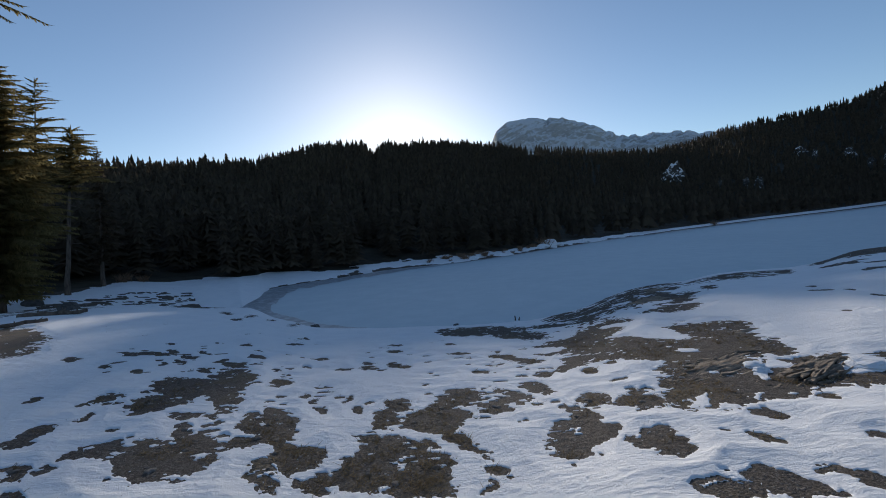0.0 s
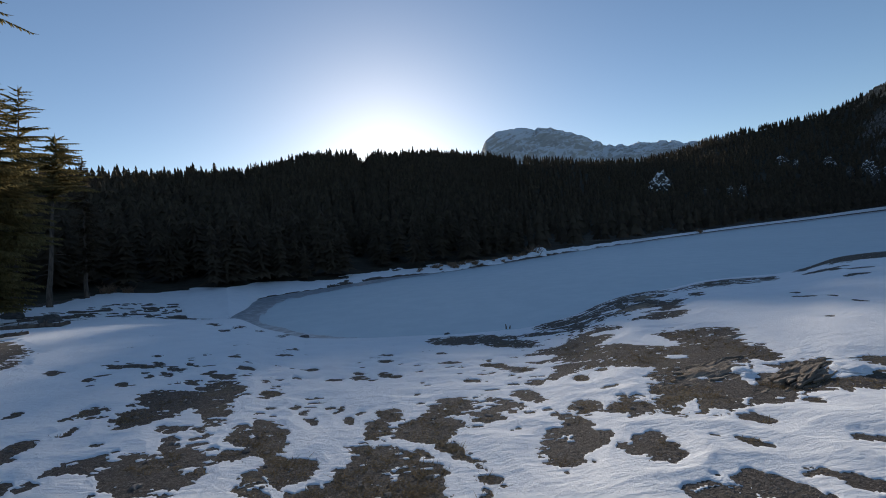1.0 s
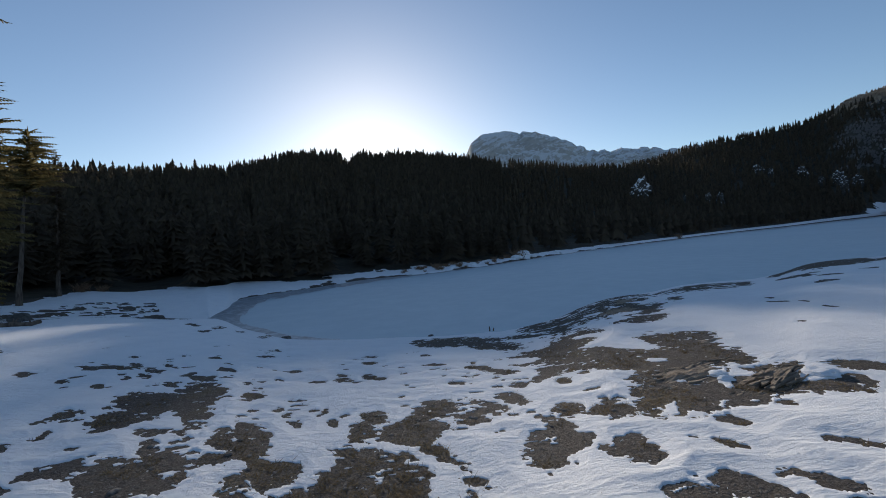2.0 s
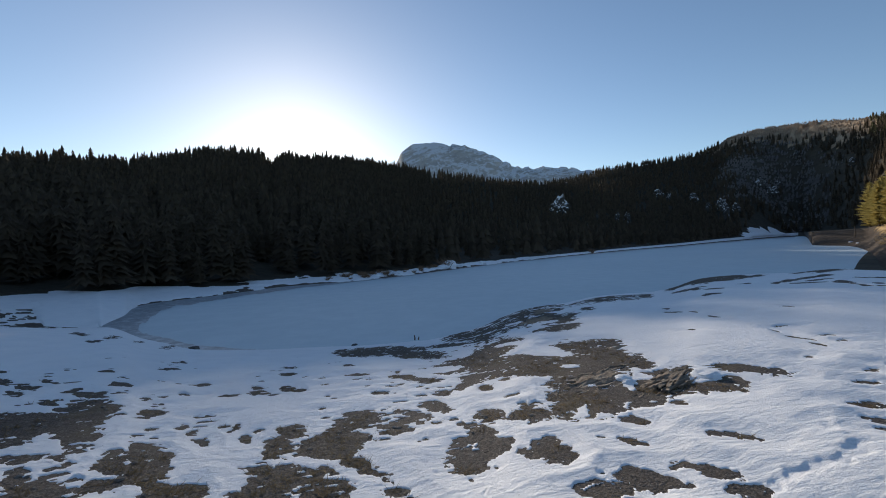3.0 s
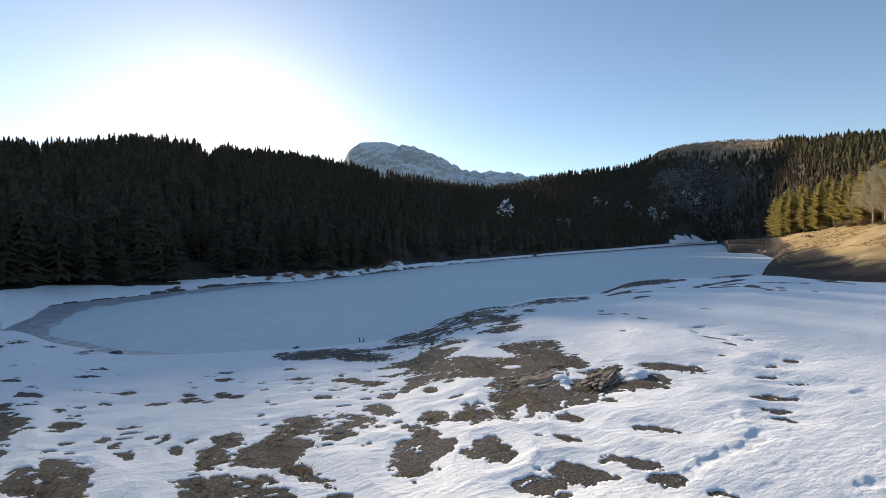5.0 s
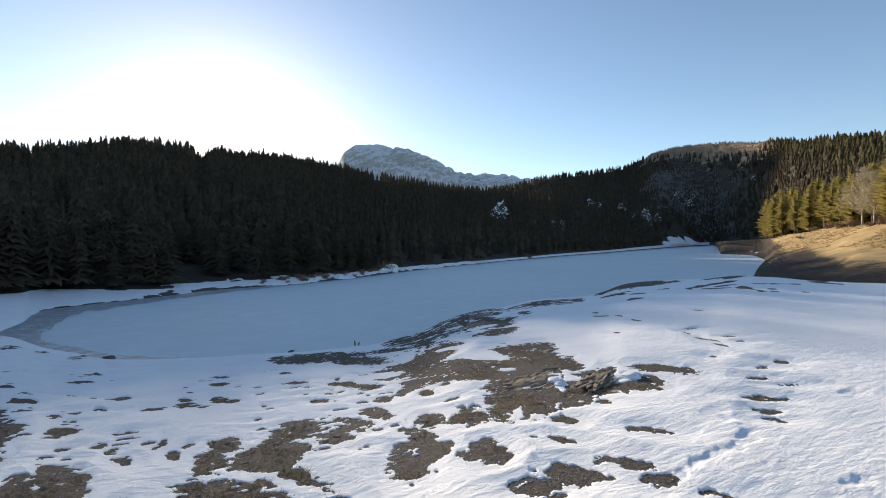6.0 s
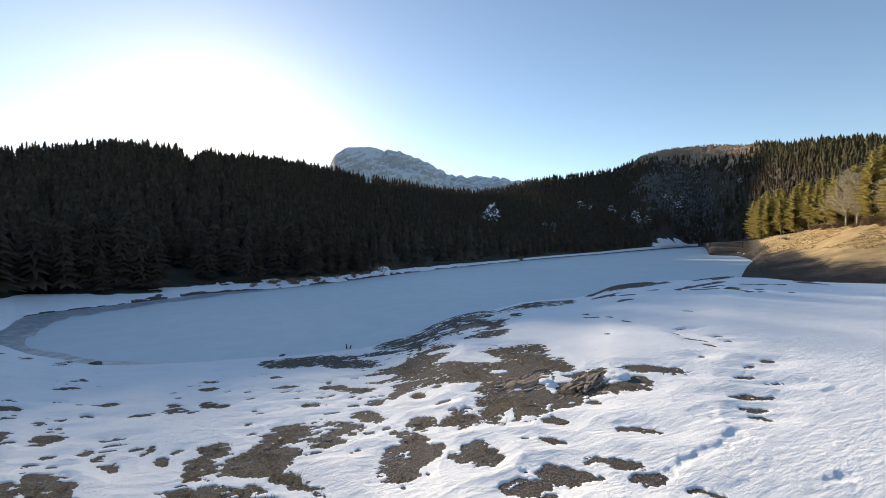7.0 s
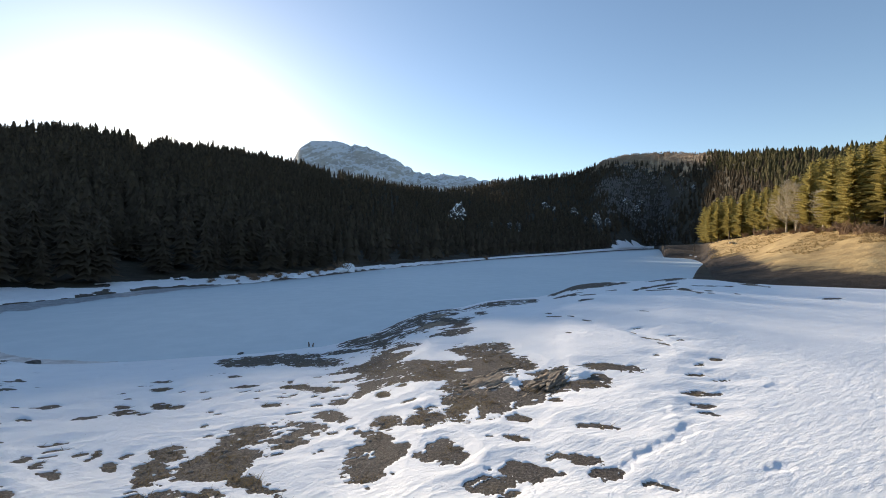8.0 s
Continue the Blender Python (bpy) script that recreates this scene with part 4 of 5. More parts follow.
def boughs(rng, height, start, reach, lean, gap, per_whorl, droop, fullness, patchy=0.0, broad=1.0, taper=0.75, short=0.55):
    """Needle sprays on drooping boughs; returns vertices and triangles."""
    vs, fs = [], []

    def tri(a, b, c):
        n = len(vs)
        vs.extend((a, b, c))
        fs.append((n, n + 1, n + 2))
    z = start
    while z < height - 0.15:
        s = (z - start) / (height - start)
        span = reach * ((1 - s) ** taper * min(1.0, 0.45 + 2.2 * s) + 0.06)
        for _ in range(per_whorl):
            if rng.random() < patchy:
                continue
            w = rng.uniform(0, 6.2832)
            l = span * rng.uniform(short, 1.15)
            out = np.array([math.cos(w), math.sin(w), 0.0])
            side = np.array([-math.sin(w), math.cos(w), 0.0])
            base = np.array([lean[0] * z, lean[1] * z, z + rng.uniform(-0.5, 0.5) * gap])
            n = max(3, int(l * fullness))
            rise = rng.uniform(0.05, 0.3) * (0.3 + s)
            prev = base
            for k in range(1, n + 1):
                u = k / n
                p = base + out * l * u + np.array([0, 0, l * (rise * u - droop * u * u)])
                wide = (l * 0.26 * (1.15 - u) + 0.10) * broad
                for sgn in (-1, 1):
                    tip = p + side * sgn * wide * rng.uniform(0.7, 1.3) + out * wide * 0.5 + np.array([0, 0, -wide * rng.uniform(0.15, 0.7)])
                    tri(prev, p + np.array([0, 0, 0.03]), tip)
                    low = p + side * sgn * wide * 0.35 * rng.uniform(0.3, 1.2) + out * wide * rng.uniform(-0.3, 0.5) + np.array([0, 0, -wide * rng.uniform(0.5, 1.1)])
                    tri(prev, p, low)
                prev = p
            tri(prev + side * 0.05, prev - side * 0.05, prev + out * 0.22 + np.array([0, 0, 0.02]))
        z += gap * rng.uniform(0.75, 1.25)
    top = np.array([lean[0] * height, lean[1] * height, height])
    for k in range(4):
        w = k * 1.57
        tri(top + np.array([0, 0, 0.25]), top + np.array([0.08 * math.cos(w), 0.08 * math.sin(w), -0.35]), top + np.array([0.08 * math.cos(w + 1.2), 0.08 * math.sin(w + 1.2), -0.35]))
    return np.array(vs), np.array(fs)


def conifer(name, label, seed, height, radius, start, reach, lean=(0, 0), gap=0.32, per_whorl=6, droop=0.25, fullness=4.0, needles=None, patchy=0.0, snags=0, group="", broad=1.0, taper=0.75, short=0.55):
    r = random.Random(seed)
    tree = new(name)
    bm = bmesh.new()
    pts, rad = stem(r, height, radius, lean)
    tube(bm, pts, rad)
    for _ in range(snags):  # dead bare stubs below the crown
        z = r.uniform(0.25, 1.0) * max(start, height * 0.5)
        w = r.uniform(0, 6.28)
        l = r.uniform(0.4, 1.3)
        b = Vector((lean[0] * z, lean[1] * z, z))
        tube(bm, [b, b + Vector((math.cos(w) * l * 0.6, math.sin(w) * l * 0.6, -0.05)), b + Vector((math.cos(w) * l, math.sin(w) * l, -0.22))], [0.03, 0.02, 0.006], 4)
    part("trunk", bm, BARK, tree)
    v, f = boughs(r, height, start, reach, lean, gap, per_whorl, droop, fullness, patchy, broad, taper, short)
    mesh_object("crown", v, f, needles or NEEDLES, tree, shade=False)
    return tagged(tree, label, "tree", group)


def stand(tree, bearing, distance, turn=0, size=1.0):
    x, y = distance * math.sin(radians(bearing)), distance * math.cos(radians(bearing))
    tree.matrix_basis = pose(x, y, float(land(x, y)), 0, 0, turn) @ Matrix.Scale(size, 4)
    return tree


SHORE_TREES = "trees at the wood's edge"
LEAN = (0.085, 0.04)
# Lighter, warmer copy of the spruce needles: sunlight put into the colour.
EDGE_NEEDLES = needle_material("spruce_needles_painted_sunlit", (0.12, 0.098, 0.042), (0.32, 0.25, 0.105))
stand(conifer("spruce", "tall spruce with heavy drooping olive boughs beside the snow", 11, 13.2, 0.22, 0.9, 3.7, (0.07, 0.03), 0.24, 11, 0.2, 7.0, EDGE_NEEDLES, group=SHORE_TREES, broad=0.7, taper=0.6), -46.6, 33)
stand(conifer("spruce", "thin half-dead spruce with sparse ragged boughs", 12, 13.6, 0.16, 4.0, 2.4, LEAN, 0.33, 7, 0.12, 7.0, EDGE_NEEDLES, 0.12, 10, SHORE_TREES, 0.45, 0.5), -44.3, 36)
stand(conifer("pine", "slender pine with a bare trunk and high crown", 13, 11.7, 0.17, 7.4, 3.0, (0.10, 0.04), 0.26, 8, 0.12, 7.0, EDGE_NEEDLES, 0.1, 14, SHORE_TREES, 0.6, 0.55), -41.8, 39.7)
stand(conifer("spruce", "dark narrow spruce at the wood's edge", 14, 11.0, 0.16, 2.0, 1.7, (0.05, 0.02), 0.3, 6, 0.25, 4.2, NEEDLES, group=SHORE_TREES), -38.9, 44)
stand(conifer("spruce", "dark bushy spruce at the wood's edge", 15, 10.0, 0.16, 1.2, 2.1, (0.05, 0.02), 0.3, 6, 0.25, 4.2, NEEDLES, group=SHORE_TREES), -44.8, 43)
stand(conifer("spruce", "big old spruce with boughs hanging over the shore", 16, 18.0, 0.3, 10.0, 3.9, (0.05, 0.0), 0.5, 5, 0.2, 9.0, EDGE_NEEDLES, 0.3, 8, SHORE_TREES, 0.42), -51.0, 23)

GROVE = "trees of the sunlit grove"
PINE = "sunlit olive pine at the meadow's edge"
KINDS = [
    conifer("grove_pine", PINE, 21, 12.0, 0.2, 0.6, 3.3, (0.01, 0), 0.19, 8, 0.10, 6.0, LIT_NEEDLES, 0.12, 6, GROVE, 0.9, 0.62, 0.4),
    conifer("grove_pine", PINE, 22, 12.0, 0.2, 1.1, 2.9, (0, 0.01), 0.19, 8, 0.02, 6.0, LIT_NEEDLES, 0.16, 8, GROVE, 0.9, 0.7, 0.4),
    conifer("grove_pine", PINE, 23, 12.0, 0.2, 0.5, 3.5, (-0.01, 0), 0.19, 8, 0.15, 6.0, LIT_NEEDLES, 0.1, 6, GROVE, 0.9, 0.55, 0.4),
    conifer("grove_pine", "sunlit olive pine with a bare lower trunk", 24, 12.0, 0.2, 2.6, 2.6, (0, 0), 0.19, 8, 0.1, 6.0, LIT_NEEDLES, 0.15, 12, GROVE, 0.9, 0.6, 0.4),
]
r = random.Random(31)
n = 0
for row in range(4):
    a = 58.7 + row * 0.4
    while a < 79:
        top = curve(a, (58.5, 4.4), (59.6, 4.95), (61.5, 5.2), (62.9, 5.9), (64, 6.05), (66.2, 6.2), (67.4, 8.05), (69.5, 8.9), (71.1, 9.1), (72.7, 9.7), (79, 10.5)) - r.uniform(0, 1.3) * r.random() + 0.2 * row
        d = float(wood_edge(a)) + row * 5 + r.uniform(-1.5, 3)
        x, y = d * math.sin(radians(a)), d * math.cos(radians(a))
        h = EYE + d * math.tan(radians(float(top))) - float(land(x, y))
        if row or not 65.6 < a < 66.8:
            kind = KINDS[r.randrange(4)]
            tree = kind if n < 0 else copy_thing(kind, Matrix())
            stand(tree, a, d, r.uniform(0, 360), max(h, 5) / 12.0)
        n += 1
        a += (1.8 + 1.3 * r.random()) / d * 57.3 * (1.0 + 0.25 * row)
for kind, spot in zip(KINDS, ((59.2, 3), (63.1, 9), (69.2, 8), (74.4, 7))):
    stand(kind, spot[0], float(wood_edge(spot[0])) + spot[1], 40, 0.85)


def bare_tree(seed, height):
    rr = random.Random(seed)
    tree = new("bare_tree")
    bm = bmesh.new()
    pts, rad = stem(rr, height, 0.17, (0.03, 0), 8)
    tube(bm, pts, rad)
    part("trunk", bm, PALE_BARK, tree)
    bm = bmesh.new()
    for k in range(110):
        z = height * rr.uniform(0.15, 0.97)
        w = rr.uniform(0, 6.28)
        l = (height - z) * 0.36 + 0.7
        p = Vector((0.03 * z, 0, z))
        pts = [p]
        way = Vector((math.cos(w), math.sin(w), 0.9))
        for j in range(3):
            p = p + way.normalized() * l / 3
            way += Vector((rr.gauss(0, 0.25), rr.gauss(0, 0.25), 0.25))
            pts.append(p)
        tube(bm, pts, [0.05, 0.03, 0.02, 0.008], 4)
        for j in range(14):
            q = pts[rr.randrange(1, 3)].lerp(pts[3], rr.random())
            e = Vector((rr.gauss(0, 0.5), rr.gauss(0, 0.5), rr.uniform(0.2, 0.9))) * 0.9
            tube(bm, [q, q + e], [0.016, 0.006], 3)
    part("branchwork", bm, PALE_BARK, tree)
    return tagged(tree, "leafless pale tree before the grove", "tree", GROVE)




def shrub(seed, size):
    rr = random.Random(seed)
    bm = bmesh.new()
    for k in range(52):
        w, up = rr.uniform(0, 6.28), rr.uniform(0.5, 1.2)
        p = Vector((rr.gauss(0, 0.25), rr.gauss(0, 0.25), -0.1))
        e = p + Vector((math.cos(w) * 0.7, math.sin(w) * 0.7, up)) * rr.uniform(0.5, 1.0)
        tube(bm, [p, p.lerp(e, 0.5) + Vector((0, 0, 0.1)), e], [0.03, 0.02, 0.008], 3)
        for j in range(3):
            q = p.lerp(e, rr.uniform(0.4, 1))
            tube(bm, [q, q + Vector((rr.gauss(0, 0.25), rr.gauss(0, 0.25), rr.uniform(0.1, 0.4)))], [0.014, 0.005], 3)
    bmesh.ops.scale(bm, vec=(size, size, size), verts=bm.verts)
    me = bpy.data.meshes.new("shrub")
    bm.to_mesh(me)
    bm.free()
    me.materials.append(SHRUB)
    return tagged(new("shrub", me), "leafless reddish-brown shrub at the meadow's edge", "shrub", "shrubs at the wood's edge")


SHRUB = bark_material("reddish_twigs", (0.14, 0.085, 0.055), (0.36, 0.24, 0.15))
bushes = [shrub(71, 1.5), shrub(72, 1.2), shrub(73, 1.9)]
a, k = 62.5, 0
while a < 78:
    d = float(wood_edge(a)) - 2 - 2 * r.random()
    stand(bushes[k] if k < 3 else copy_thing(bushes[k % 3], Matrix()), a, d, r.uniform(0, 360), r.uniform(0.7, 1.2))
    a += r.uniform(0.5, 1.3)
    k += 1
for seed, high, a, off in ((41, 10.0, 66.0, -0.5), (43, 7.8, 65.1, 1.2), (44, 8.8, 66.8, 0.8), (42, 6.0, 68.9, -0.5)):
    stand(bare_tree(seed, high), a, float(wood_edge(a)) + off)


# ---- rocks ----
def outcrop(name, label, x, y, length, width, high, strike, seed, mat=None, sink=0.05, cat="rock"):
    """A low rib of tilted rock layers: steps on the one side, slabs on the other."""
    nu, nv = 64, 74
    u, w = np.meshgrid(np.linspace(-1, 1, nu), np.linspace(-1, 1, nv), indexing="ij")
    px, py = u * length, w * width
    rr = np.sqrt(u**2 + w**2) + 0.5 * fbm(px * 3, py * 4, 4, seed)
    dome = smooth(1.0, 0.1, rr)
    layer = (py + 0.12 * px) * 19 + 2.2 * fbm(px * 1.2, py * 2.5, 4, seed + 5)
    saw = layer - np.floor(layer)
    part_of = smooth(-0.25, 0.3, fbm(px * 2.0, np.floor(layer) * 1.7, 3, seed + 7))
    h = high * dome * (0.45 + 0.5 * part_of * saw**1.6 + 0.3 * fbm(px * 2.0, py * 5, 3, seed + 9)) + 0.014 * fbm(px * 4, py * 34, 4, seed + 3) * smooth(0, 0.3, dome)
    c, s = math.cos(radians(strike)), math.sin(radians(strike))
    gx, gy = x + px * c - py * s, y + px * s + py * c
    gz = land(gx, gy) + h - sink * (1 - dome) - 0.004
    v = np.stack([gx - x, gy - y, gz], -1).reshape(-1, 3)
    z0 = float(land(x, y))
    v[:, 2] -= z0
    ob = mesh_object(name, v, grid_faces(nu, nv), mat or ROCK, shade=False)
    ob.location = (x, y, z0)
    return tagged(ob, label, cat, "rocks on the shore")


RIB = "low rib of tilted grey-brown rock layers amid gravel"


def slab_mesh(seed):
    """One broken layer of bedrock, a metre long: a scarp on the one long side, sloping under on the other."""
    rr = random.Random(seed)
    bm = bmesh.new()
    n = 11
    plan = []
    for k in range(n):
        w = 6.2832 * k / n + rr.uniform(-0.2, 0.2)
        r = rr.uniform(0.8, 1.12)
        plan.append((0.5 * r * math.copysign(abs(math.cos(w)) ** 0.7, math.cos(w)), 0.5 * r * math.copysign(abs(math.sin(w)) ** 0.8, math.sin(w))))
    low = [bm.verts.new((x * 1.06, y * 1.08, -1.6)) for x, y in plan]
    mid = [bm.verts.new((x * rr.uniform(0.98, 1.06), y * rr.uniform(0.98, 1.08), rr.uniform(0.1, 0.5) - y * 0.4)) for x, y in plan]
    top = [bm.verts.new((x * rr.uniform(0.8, 0.93), y * rr.uniform(0.75, 0.9), 0.55 - y * 0.4 + rr.uniform(-0.2, 0.2))) for x, y in plan]
    for a, b in ((low, mid), (mid, top)):
        for k in range(n):
            bm.faces.new((a[k], a[(k + 1) % n], b[(k + 1) % n], b[k]))
    peak = bm.verts.new((rr.uniform(-0.1, 0.1), rr.uniform(-0.1, 0.1), 0.6 + rr.uniform(-0.1, 0.15)))
    for k in range(n):
        bm.faces.new((top[k], top[(k + 1) % n], peak))
    me = bpy.data.meshes.new("rock_slab")
    bm.to_mesh(me)
    bm.free()
    me.materials.append(ROCK)
    return me


SLABS = [slab_mesh(600 + k) for k in range(9)]


def bedrock(label, x, y, length, width, lift, strike, count, seed, long=(0.2, 0.55)):
    """Tilted layers of bedrock broken into slabs that lie one behind the other."""
    rr = random.Random(seed)
    thing = new("rock_outcrop")
    z0 = float(land(x, y))
    thing.location = (x, y, z0)
    c, s = math.cos(radians(strike)), math.sin(radians(strike))
    for k in range(count):
        w, r = rr.uniform(0, 6.2832), math.sqrt(rr.random())
        u, v = length * r * math.cos(w), width * r * math.sin(w)
        px, py = x + u * c - v * s, y + u * s + v * c
        l = rr.uniform(*long) * (1.1 - 0.5 * r)
        up = float(land(px, py)) + lift * (1 - r * r) * rr.uniform(0.6, 1.0) - 0.012 - z0
        slab = new("rock_slab", SLABS[rr.randrange(9)])
        slab.parent = thing
        slab.matrix_basis = pose(px - x, py - y, up, rr.gauss(-3, 3), rr.gauss(0, 2.5), strike + rr.gauss(0, 8)) @ Matrix.Diagonal((l, l * rr.uniform(0.07, 0.2), rr.uniform(0.006, 0.013), 1))
    return tagged(thing, label, "rock", "rocks on the shore")


bedrock(RIB, 3.15, 5.0, 1.05, 0.5, 0.012, 20, 150, 301, (0.08, 0.55))
bedrock("brown pointed rock beside a snow pocket", 3.95, 4.52, 0.6, 0.28, 0.085, 30, 90, 311, (0.1, 0.5))
bedrock(RIB, 2.65, 4.8, 0.65, 0.42, 0.008, 18, 60, 321, (0.06, 0.35))
bedrock(RIB, 4.6, 4.82, 0.5, 0.13, 0.02, -14, 22, 331, (0.08, 0.4))
bedrock(RIB, 3.4, 4.38, 0.6, 0.26, 0.012, 24, 40, 341, (0.05, 0.3))
bedrock(RIB, 3.95, 5.5, 0.55, 0.2, 0.02, 12, 22, 347, (0.08, 0.4))
outcrop("rock_outcrop", "worn hump of brown rock under broken layers", 3.95, 4.54, 0.6, 0.3, 0.10, 32, 311)
outcrop("rock_outcrop", "worn hump of brown rock under broken layers", 3.2, 5.0, 1.0, 0.5, 0.04, 22, 301)
outcrop("rock_outcrop", RIB, 4.7, 6.7, 0.8, 0.35, 0.04, 20, 351)
outcrop("rock_outcrop", "low dark rock rib on the lakeshore", 6.2, 13.2, 1.8, 0.7, 0.10, 50, 361)
outcrop("rock_outcrop", "low dark rock rib on the lakeshore", 9.0, 18.2, 2.6, 0.7, 0.10, 55, 371)


def crag(label, bearing, angle, wide, high, seed, group="snowy crags on the far slope"):
    """A steep snow-streaked rock that stands clear of the trees of the slope."""
    d = np.linspace(float(wood_edge(bearing)), float(crest_distance(bearing)), 400)
    x, y = d * math.sin(radians(bearing)), d * math.cos(radians(bearing))
    z = land(x, y)
    k = int(np.argmax(z + 7 >= EYE + d * math.tan(radians(angle))))
    x, y, z = float(x[k]), float(y[k]), float(z[k])
    bm = bmesh.new()
    bmesh.ops.create_icosphere(bm, subdivisions=4, radius=1)
    off = Vector((seed * 1.7, seed * 0.9, seed))
    tall = 8 + high * 0.6
    for q in bm.verts:
        n = 1 + 0.45 * noise.noise(q.co * 1.6 + off) + 0.35 * noise.noise(q.co * 3.6 + off) + 0.22 * noise.noise(q.co * 8 + off)
        q.co = Vector((q.co.x * wide * 0.5 * n, q.co.y * wide * 0.35 * n, (q.co.z * 0.5 * n + 0.42) * tall))
    me = bpy.data.meshes.new("crag")
    bm.to_mesh(me)
    bm.free()
    me.materials.append(CRAG)
    ob = new("crag", me)
    ob.matrix_world = pose(x, y, z, 0, 0, -bearing)
    return tagged(ob, label, "rock", group)


crag("broad snow-streaked crag among dark spruces", 28.9, 4.2, 13, 11, 1)
for k, (b, e, w, h) in enumerate(((33.5, 2.8, 4, 4), (35.9, 2.6, 5, 6), (37.0, 2.4, 6, 8), (40.5, 5.2, 14, 8), (41.6, 4.9, 7, 4), (44.1, 4.4, 12, 10),
                                  (46.8, 3.5, 11, 9), (47.2, 2.5, 8, 9), (50.4, 5.5, 12, 7), (51.4, 4.6, 14, 5), (57.6, 6.7, 8, 4), (45.6, 3.4, 7, 5), (48.2, 3.0, 9, 7), (49.3, 6.6, 5, 4), (53.4, 8.2, 7, 4), (52.0, 5.4, 8, 4))):
    crag("small snow-streaked crag among the trees", b, e, w * 0.6, h * 0.6, 10 + k)


def stone(name, label, x, y, size, seed, mat=None, group="stones on the shore", flat=0.6):
    rr = random.Random(seed)
    bm = bmesh.new()
    bmesh.ops.create_icosphere(bm, subdivisions=3, radius=1)
    off = Vector((seed * 3.7, seed * 1.3, 0))
    sx, sy = rr.uniform(0.8, 1.25), rr.uniform(0.7, 1.0)
    for q in bm.verts:
        k = 1 + 0.35 * noise.noise(q.co * 1.3 + off) + 0.16 * noise.noise(q.co * 3.5 + off)
        q.co = Vector((q.co.x * sx * k, q.co.y * sy * k, q.co.z * flat * k)) * size
    me = bpy.data.meshes.new(name)
    bm.to_mesh(me)
    bm.free()
    me.materials.append(mat or STONE)
    ob = new(name, me)
    ob.matrix_world = pose(x, y, float(land(x, y)) + size * flat * 0.3, 0, 0, rr.uniform(0, 360))
    return tagged(ob, label, "stone", group)


stone("stone", "dark stone at the edge of the ice", -6.5, 20.4, 0.23, 401, flat=0.5)
stone("stone", "small dark stone at the edge of the ice", 0.3, 18.6, 0.16, 402)
stone("boulder", "grey boulder in the snow near the trees", -20.6, 23.0, 0.55, 403)
stone("boulder", "dark boulder half buried in snow near the trees", -25.0, 25.5, 0.6, 404)
rr = random.Random(51)
for k, (sx, sy, l, w, ang) in enumerate(BARE[:54]):
    if l < 0.22 or math.hypot(sx, sy) > 9:
        continue
    for j in range(2):
        stone("stone", "small grey stone lying on bare earth", sx + rr.uniform(-0.6, 0.6) * l * 0.7, sy + rr.uniform(-0.6, 0.6) * l * 0.7, rr.uniform(0.012, 0.034), 500 + k * 2 + j, PEBBLE, flat=0.4)


# ---- small things along the shores ----
def set_at(ob, bearing, distance, up=0.0, turn=0, tilt=0):
    x, y = distance * math.sin(radians(bearing)), distance * math.cos(radians(bearing))
    ob.matrix_world = pose(x, y, float(land(x, y)) + up, tilt, 0, turn)
    return ob


def log(label, length, radius, seed, mat):
    rr = random.Random(seed)
    bm = bmesh.new()
    n = 9
    pts = [(length * (k / (n - 1) - 0.5), rr.gauss(0, 0.03), radius * 0.7 + rr.gauss(0, 0.02)) for k in range(n)]
    tube(bm, pts, [radius * (1.1 - 0.5 * k / (n - 1)) * rr.uniform(0.92, 1.08) for k in range(n)], 9)
    for k in range(4):
        p = Vector(pts[rr.randrange(2, n - 1)])
        tube(bm, [p, p + Vector((rr.uniform(-0.2, 0.3), rr.uniform(-0.3, 0.3), rr.uniform(0.15, 0.4))) * (length * 0.25)], [radius * 0.35, radius * 0.1], 5)
    me = bpy.data.meshes.new("log")
    bm.to_mesh(me)
    bm.free()
    me.materials.append(mat)
    for p in me.polygons:
        p.use_smooth = True
    return tagged(new("log", me), label, "log", "fallen logs")


set_at(log("pale fallen log on the sunlit meadow", 5.0, 0.22, 81, PALE_BARK), 61.3, 128, 0, 15)
set_at(log("weathered log lying at the wood's edge", 2.2, 0.09, 82, BARK), -46.5, 20.5, 0.02, 35)
set_at(log("dark log lying in the snow near the trees", 2.6, 0.13, 83, BARK), -43.0, 25.0, 0.02, 10)
rr = random.Random(91)
for k in range(26):
    a = rr.uniform(-3.5, 13.2)
    b = copy_thing(bushes[k % 3], Matrix())
    stand(b, a, float(far_shore(a)) + rr.uniform(1.0, 4.5), rr.uniform(0, 360), rr.uniform(0.22, 0.5))
    tagged(b, "low leafless shrub on the snowy far bank", group="shrubs on the far bank")
for a, up, size in ((13.5, 3.0, 1.3), (32.7, 2.0, 1.0), (-37.2, 10.0, 0.7), (-35.5, 10.5, 0.5)):
    b = copy_thing(bushes[1], Matrix())
    stand(b, a, float(far_shore(a)) + up, 30, size)
    tagged(b, "frosted leafless shrub standing on the bank", group="shrubs on the far bank")
for k, (a, up, size) in enumerate(((14.2, 2.5, 1.5), (13.3, 2.2, 0.9), (15.4, 2.0, 0.7), (18.6, 2.0, 0.8), (7.5, 1.6, 0.5), (4.6, 1.6, 0.5), (57.3, 10, 0.5), (57.8, 14, 0.4))):
    d = float(far_shore(a)) + up
    stone("snow_mound", "rounded mound of snow on the bank", d * math.sin(radians(a)), d * math.cos(radians(a)), size, 420 + k, SNOW, "snow mounds on the bank", 0.55)
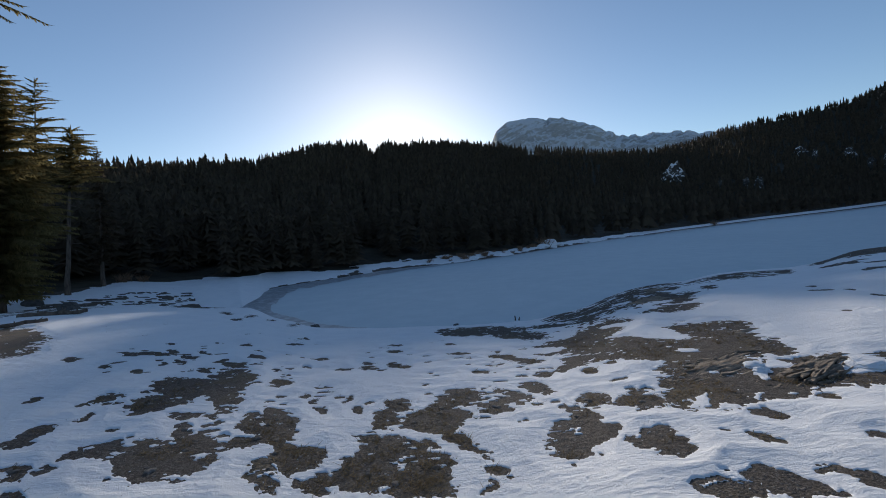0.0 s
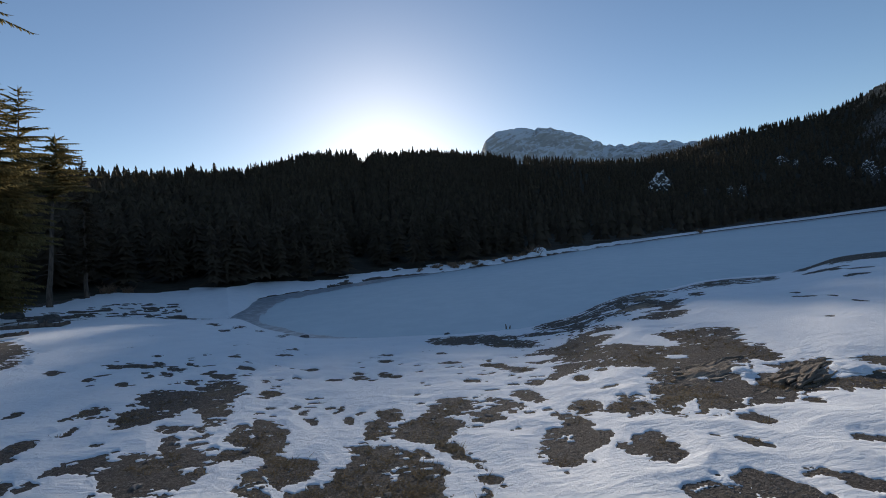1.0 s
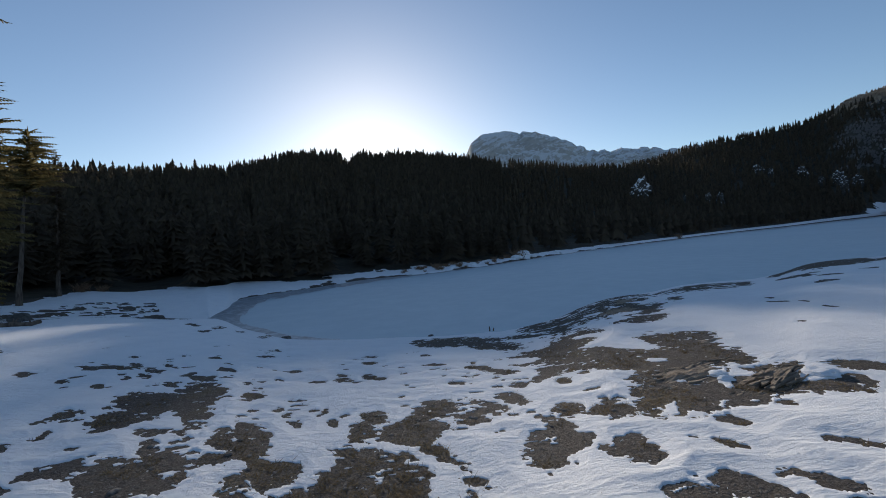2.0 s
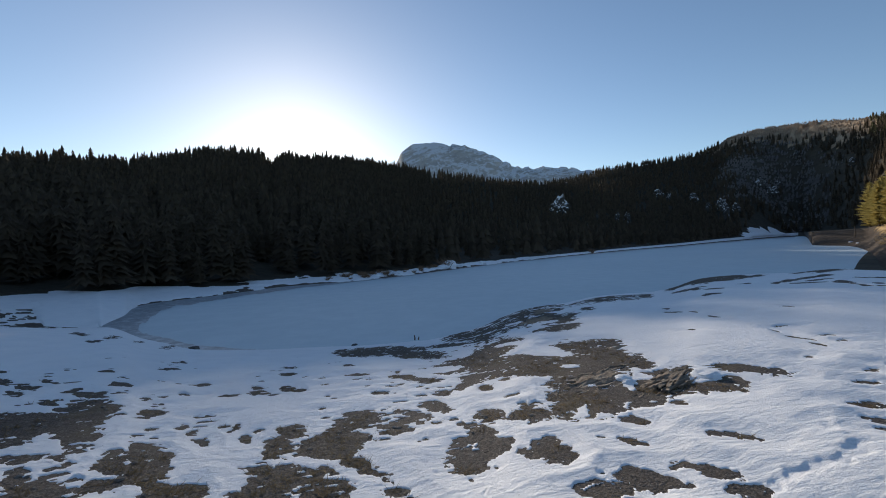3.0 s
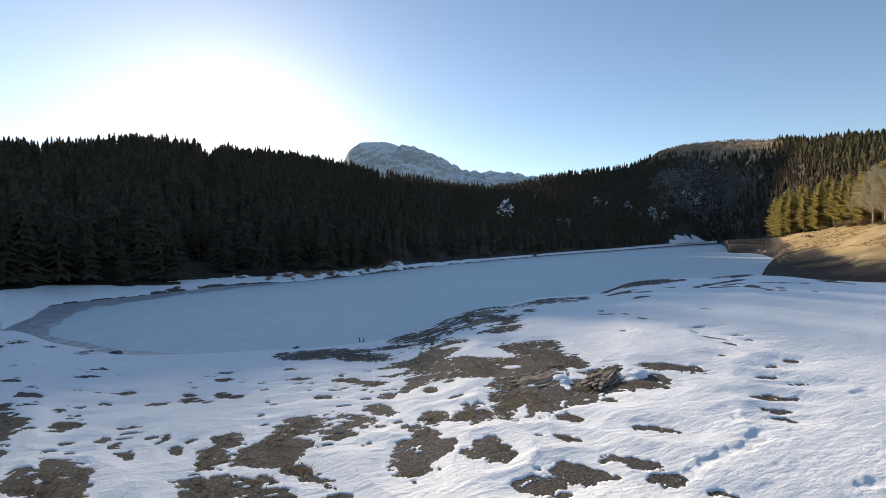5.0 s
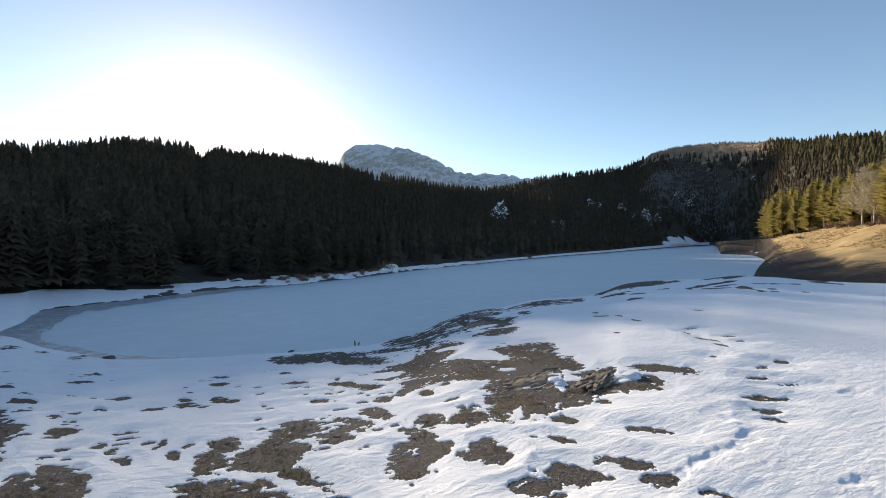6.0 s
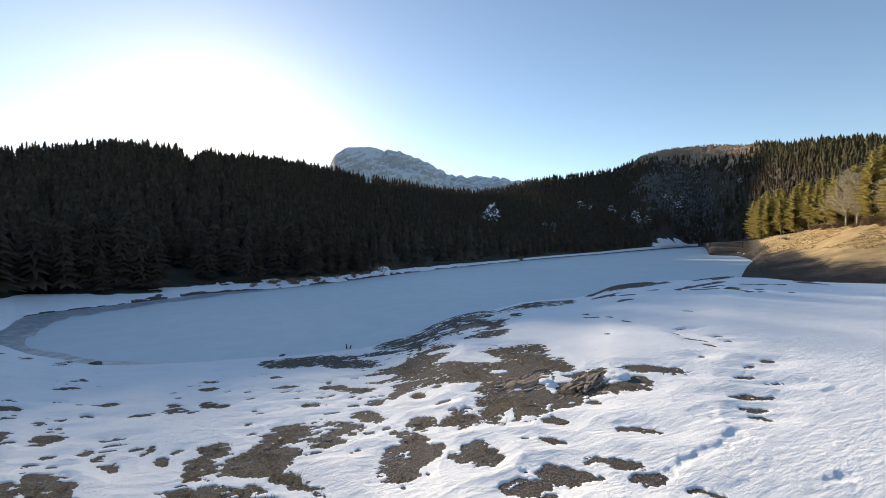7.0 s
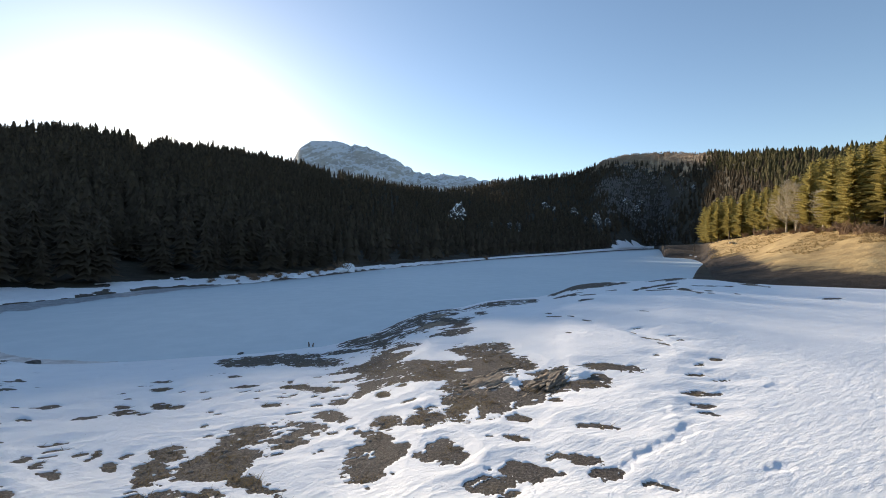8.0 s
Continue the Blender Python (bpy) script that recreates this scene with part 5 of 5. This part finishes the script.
for k, (x, y, size, flat) in enumerate(((4.42, 4.46, 0.22, 0.26), (3.52, 4.9, 0.11, 0.4), (3.46, 4.72, 0.08, 0.4))):
    stone("snow_mound", "small pocket of old snow between rock ribs", x, y, size, 440 + k, SNOW, "snow pockets on the rocks", flat)
bm = bmesh.new()
tube(bm, [(0, 0, -0.3), (0.05, 0, 1.4), (0.16, 0.05, 3.0)], [0.16, 0.13, 0.07], 7)
me = bpy.data.meshes.new("dead_trunk")
bm.to_mesh(me)
bm.free()
me.materials.append(BARK)
set_at(tagged(new("dead_trunk", me), "broken dead trunk standing on the headland", "tree"), 57.6, 168)

# two sticks standing at the edge of the ice
for k, (x, y, h) in enumerate(((2.92, 18.55, 0.30), (3.07, 18.5, 0.22))):
    bm = bmesh.new()
    tube(bm, [(0, 0, -0.1), (0.02, 0, h * 0.6), (0.0 + 0.05 * k, 0.01, h)], [0.035, 0.03, 0.022], 6)
    me = bpy.data.meshes.new("stick")
    bm.to_mesh(me)
    bm.free()
    me.materials.append(BARK)
    ob = new("stick", me)
    ob.location = (x, y, float(land(x, y)))
    tagged(ob, "short dark stick standing at the ice edge", "stick", "sticks at the shore")


# ---- gravel and dead grass on the bare places ----
def bare_points(count, seed, reach, lo=-9, bearings=(-52, 76), limit=0.0):
    """Random places on bare ground, closer together near the knoll."""
    g = np.random.default_rng(seed)
    a = g.uniform(*bearings, count * 12)
    d = np.exp(g.uniform(math.log(2.2), math.log(reach), count * 12))
    x, y = d * np.sin(np.radians(a)), d * np.cos(np.radians(a))
    f = snow_cover(x, y)
    ok = (f < limit) & (f > lo)
    return x[ok][:count], y[ok][:count], g


def gravel():
    x, y, g = bare_points(16000, 61, 16)
    unit = np.array([(1, 0, -0.2), (0.3, 0.9, -0.2), (-0.8, 0.5, -0.2), (-0.7, -0.6, -0.2), (0.4, -0.85, -0.2), (0.15, 0.05, 0.24), (-0.3, 0.1, 0.18)])
    tris = np.array([(0, 1, 5), (1, 6, 5), (1, 2, 6), (2, 3, 6), (3, 5, 6), (3, 4, 5), (4, 0, 5)])
    k = len(x)
    size = 0.0035 + 0.009 * g.random(k) ** 3
    size *= 1 + np.hypot(x, y) * 0.05
    w = g.uniform(0, 6.28, k)
    jit = 1 + g.uniform(-0.35, 0.35, (k, len(unit), 3))
    q = unit[None] * jit * size[:, None, None]
    c, s = np.cos(w)[:, None], np.sin(w)[:, None]
    vx = q[..., 0] * c - q[..., 1] * s + x[:, None]
    vy = q[..., 0] * s + q[..., 1] * c + y[:, None]
    vz = q[..., 2] + land(x, y)[:, None] + 0.002
    v = np.stack([vx, vy, vz], -1).reshape(-1, 3)
    f = (tris[None] + np.arange(k)[:, None, None] * len(unit)).reshape(-1, 3)
    return tagged(mesh_object("gravel", v, f, PEBBLE, shade=False), "loose grey-brown gravel on bare earth", "gravel", kind="stuff")


gravel()


def dead_grass():
    x, y, g = bare_points(2600, 62, 11, limit=-0.35)
    tuft = fbm(x * 1.6, y * 1.6, 3, 77) + 0.25 * g.random(len(x))
    x, y = x[tuft > 0.12], y[tuft > 0.12]
    x, y = np.repeat(x, 5) + g.normal(0, 0.02, len(x) * 5), np.repeat(y, 5) + g.normal(0, 0.02, len(y) * 5)
    k = len(x)
    h = g.uniform(0.01, 0.04, k)
    w = g.uniform(0, 6.28, k)
    lx, ly = g.normal(0, 0.05, k), g.normal(0, 0.05, k)
    z = land(x, y)
    t = 0.0022 + 0.0005 * np.hypot(x, y)
    a = np.stack([x - t * np.cos(w), y - t * np.sin(w), z], -1)
    b = np.stack([x + t * np.cos(w), y + t * np.sin(w), z], -1)
    c = np.stack([x + lx, y + ly, z + h], -1)
    v = np.stack([a, b, c], 1).reshape(-1, 3)
    return tagged(mesh_object("dead_grass", v, np.arange(k * 3).reshape(-1, 3), STRAW, shade=False), "short straw-coloured dead grass on bare earth", "grass", kind="stuff")


dead_grass()


def tussocks():
    """Clumps of dry grass over the meadow."""
    g = np.random.default_rng(63)
    a, u = g.uniform(59.0, 79, 3600), g.random(3600)
    d = far_shore(a) + bank_width(a) * (0.45 + 0.55 * u)
    x, y = d * np.sin(np.radians(a)), d * np.cos(np.radians(a))
    ok = fbm(x * 0.08, y * 0.08, 3, 79) > -0.12
    x, y = np.repeat(x[ok], 7), np.repeat(y[ok], 7)
    k = len(x)
    w = g.uniform(0, 6.28, k)
    h = g.uniform(0.05, 0.2, k)
    z = land(x, y) - 0.03
    x, y = x + g.normal(0, 0.16, k), y + g.normal(0, 0.16, k)
    q = np.stack([np.stack([x - 0.07 * np.cos(w), y - 0.07 * np.sin(w), z], -1), np.stack([x + 0.07 * np.cos(w), y + 0.07 * np.sin(w), z], -1),
                  np.stack([x + g.normal(0, 0.14, k), y + g.normal(0, 0.14, k), z + h], -1)], 1).reshape(-1, 3)
    return tagged(mesh_object("grass_tussocks", q, np.arange(k * 3).reshape(-1, 3), DRY_GRASS, shade=False), "dry golden grass tussocks on the meadow", "grass", kind="stuff")


DRY_GRASS = needle_material("golden_dry_grass", (0.22, 0.15, 0.07), (0.52, 0.40, 0.21))
tussocks()
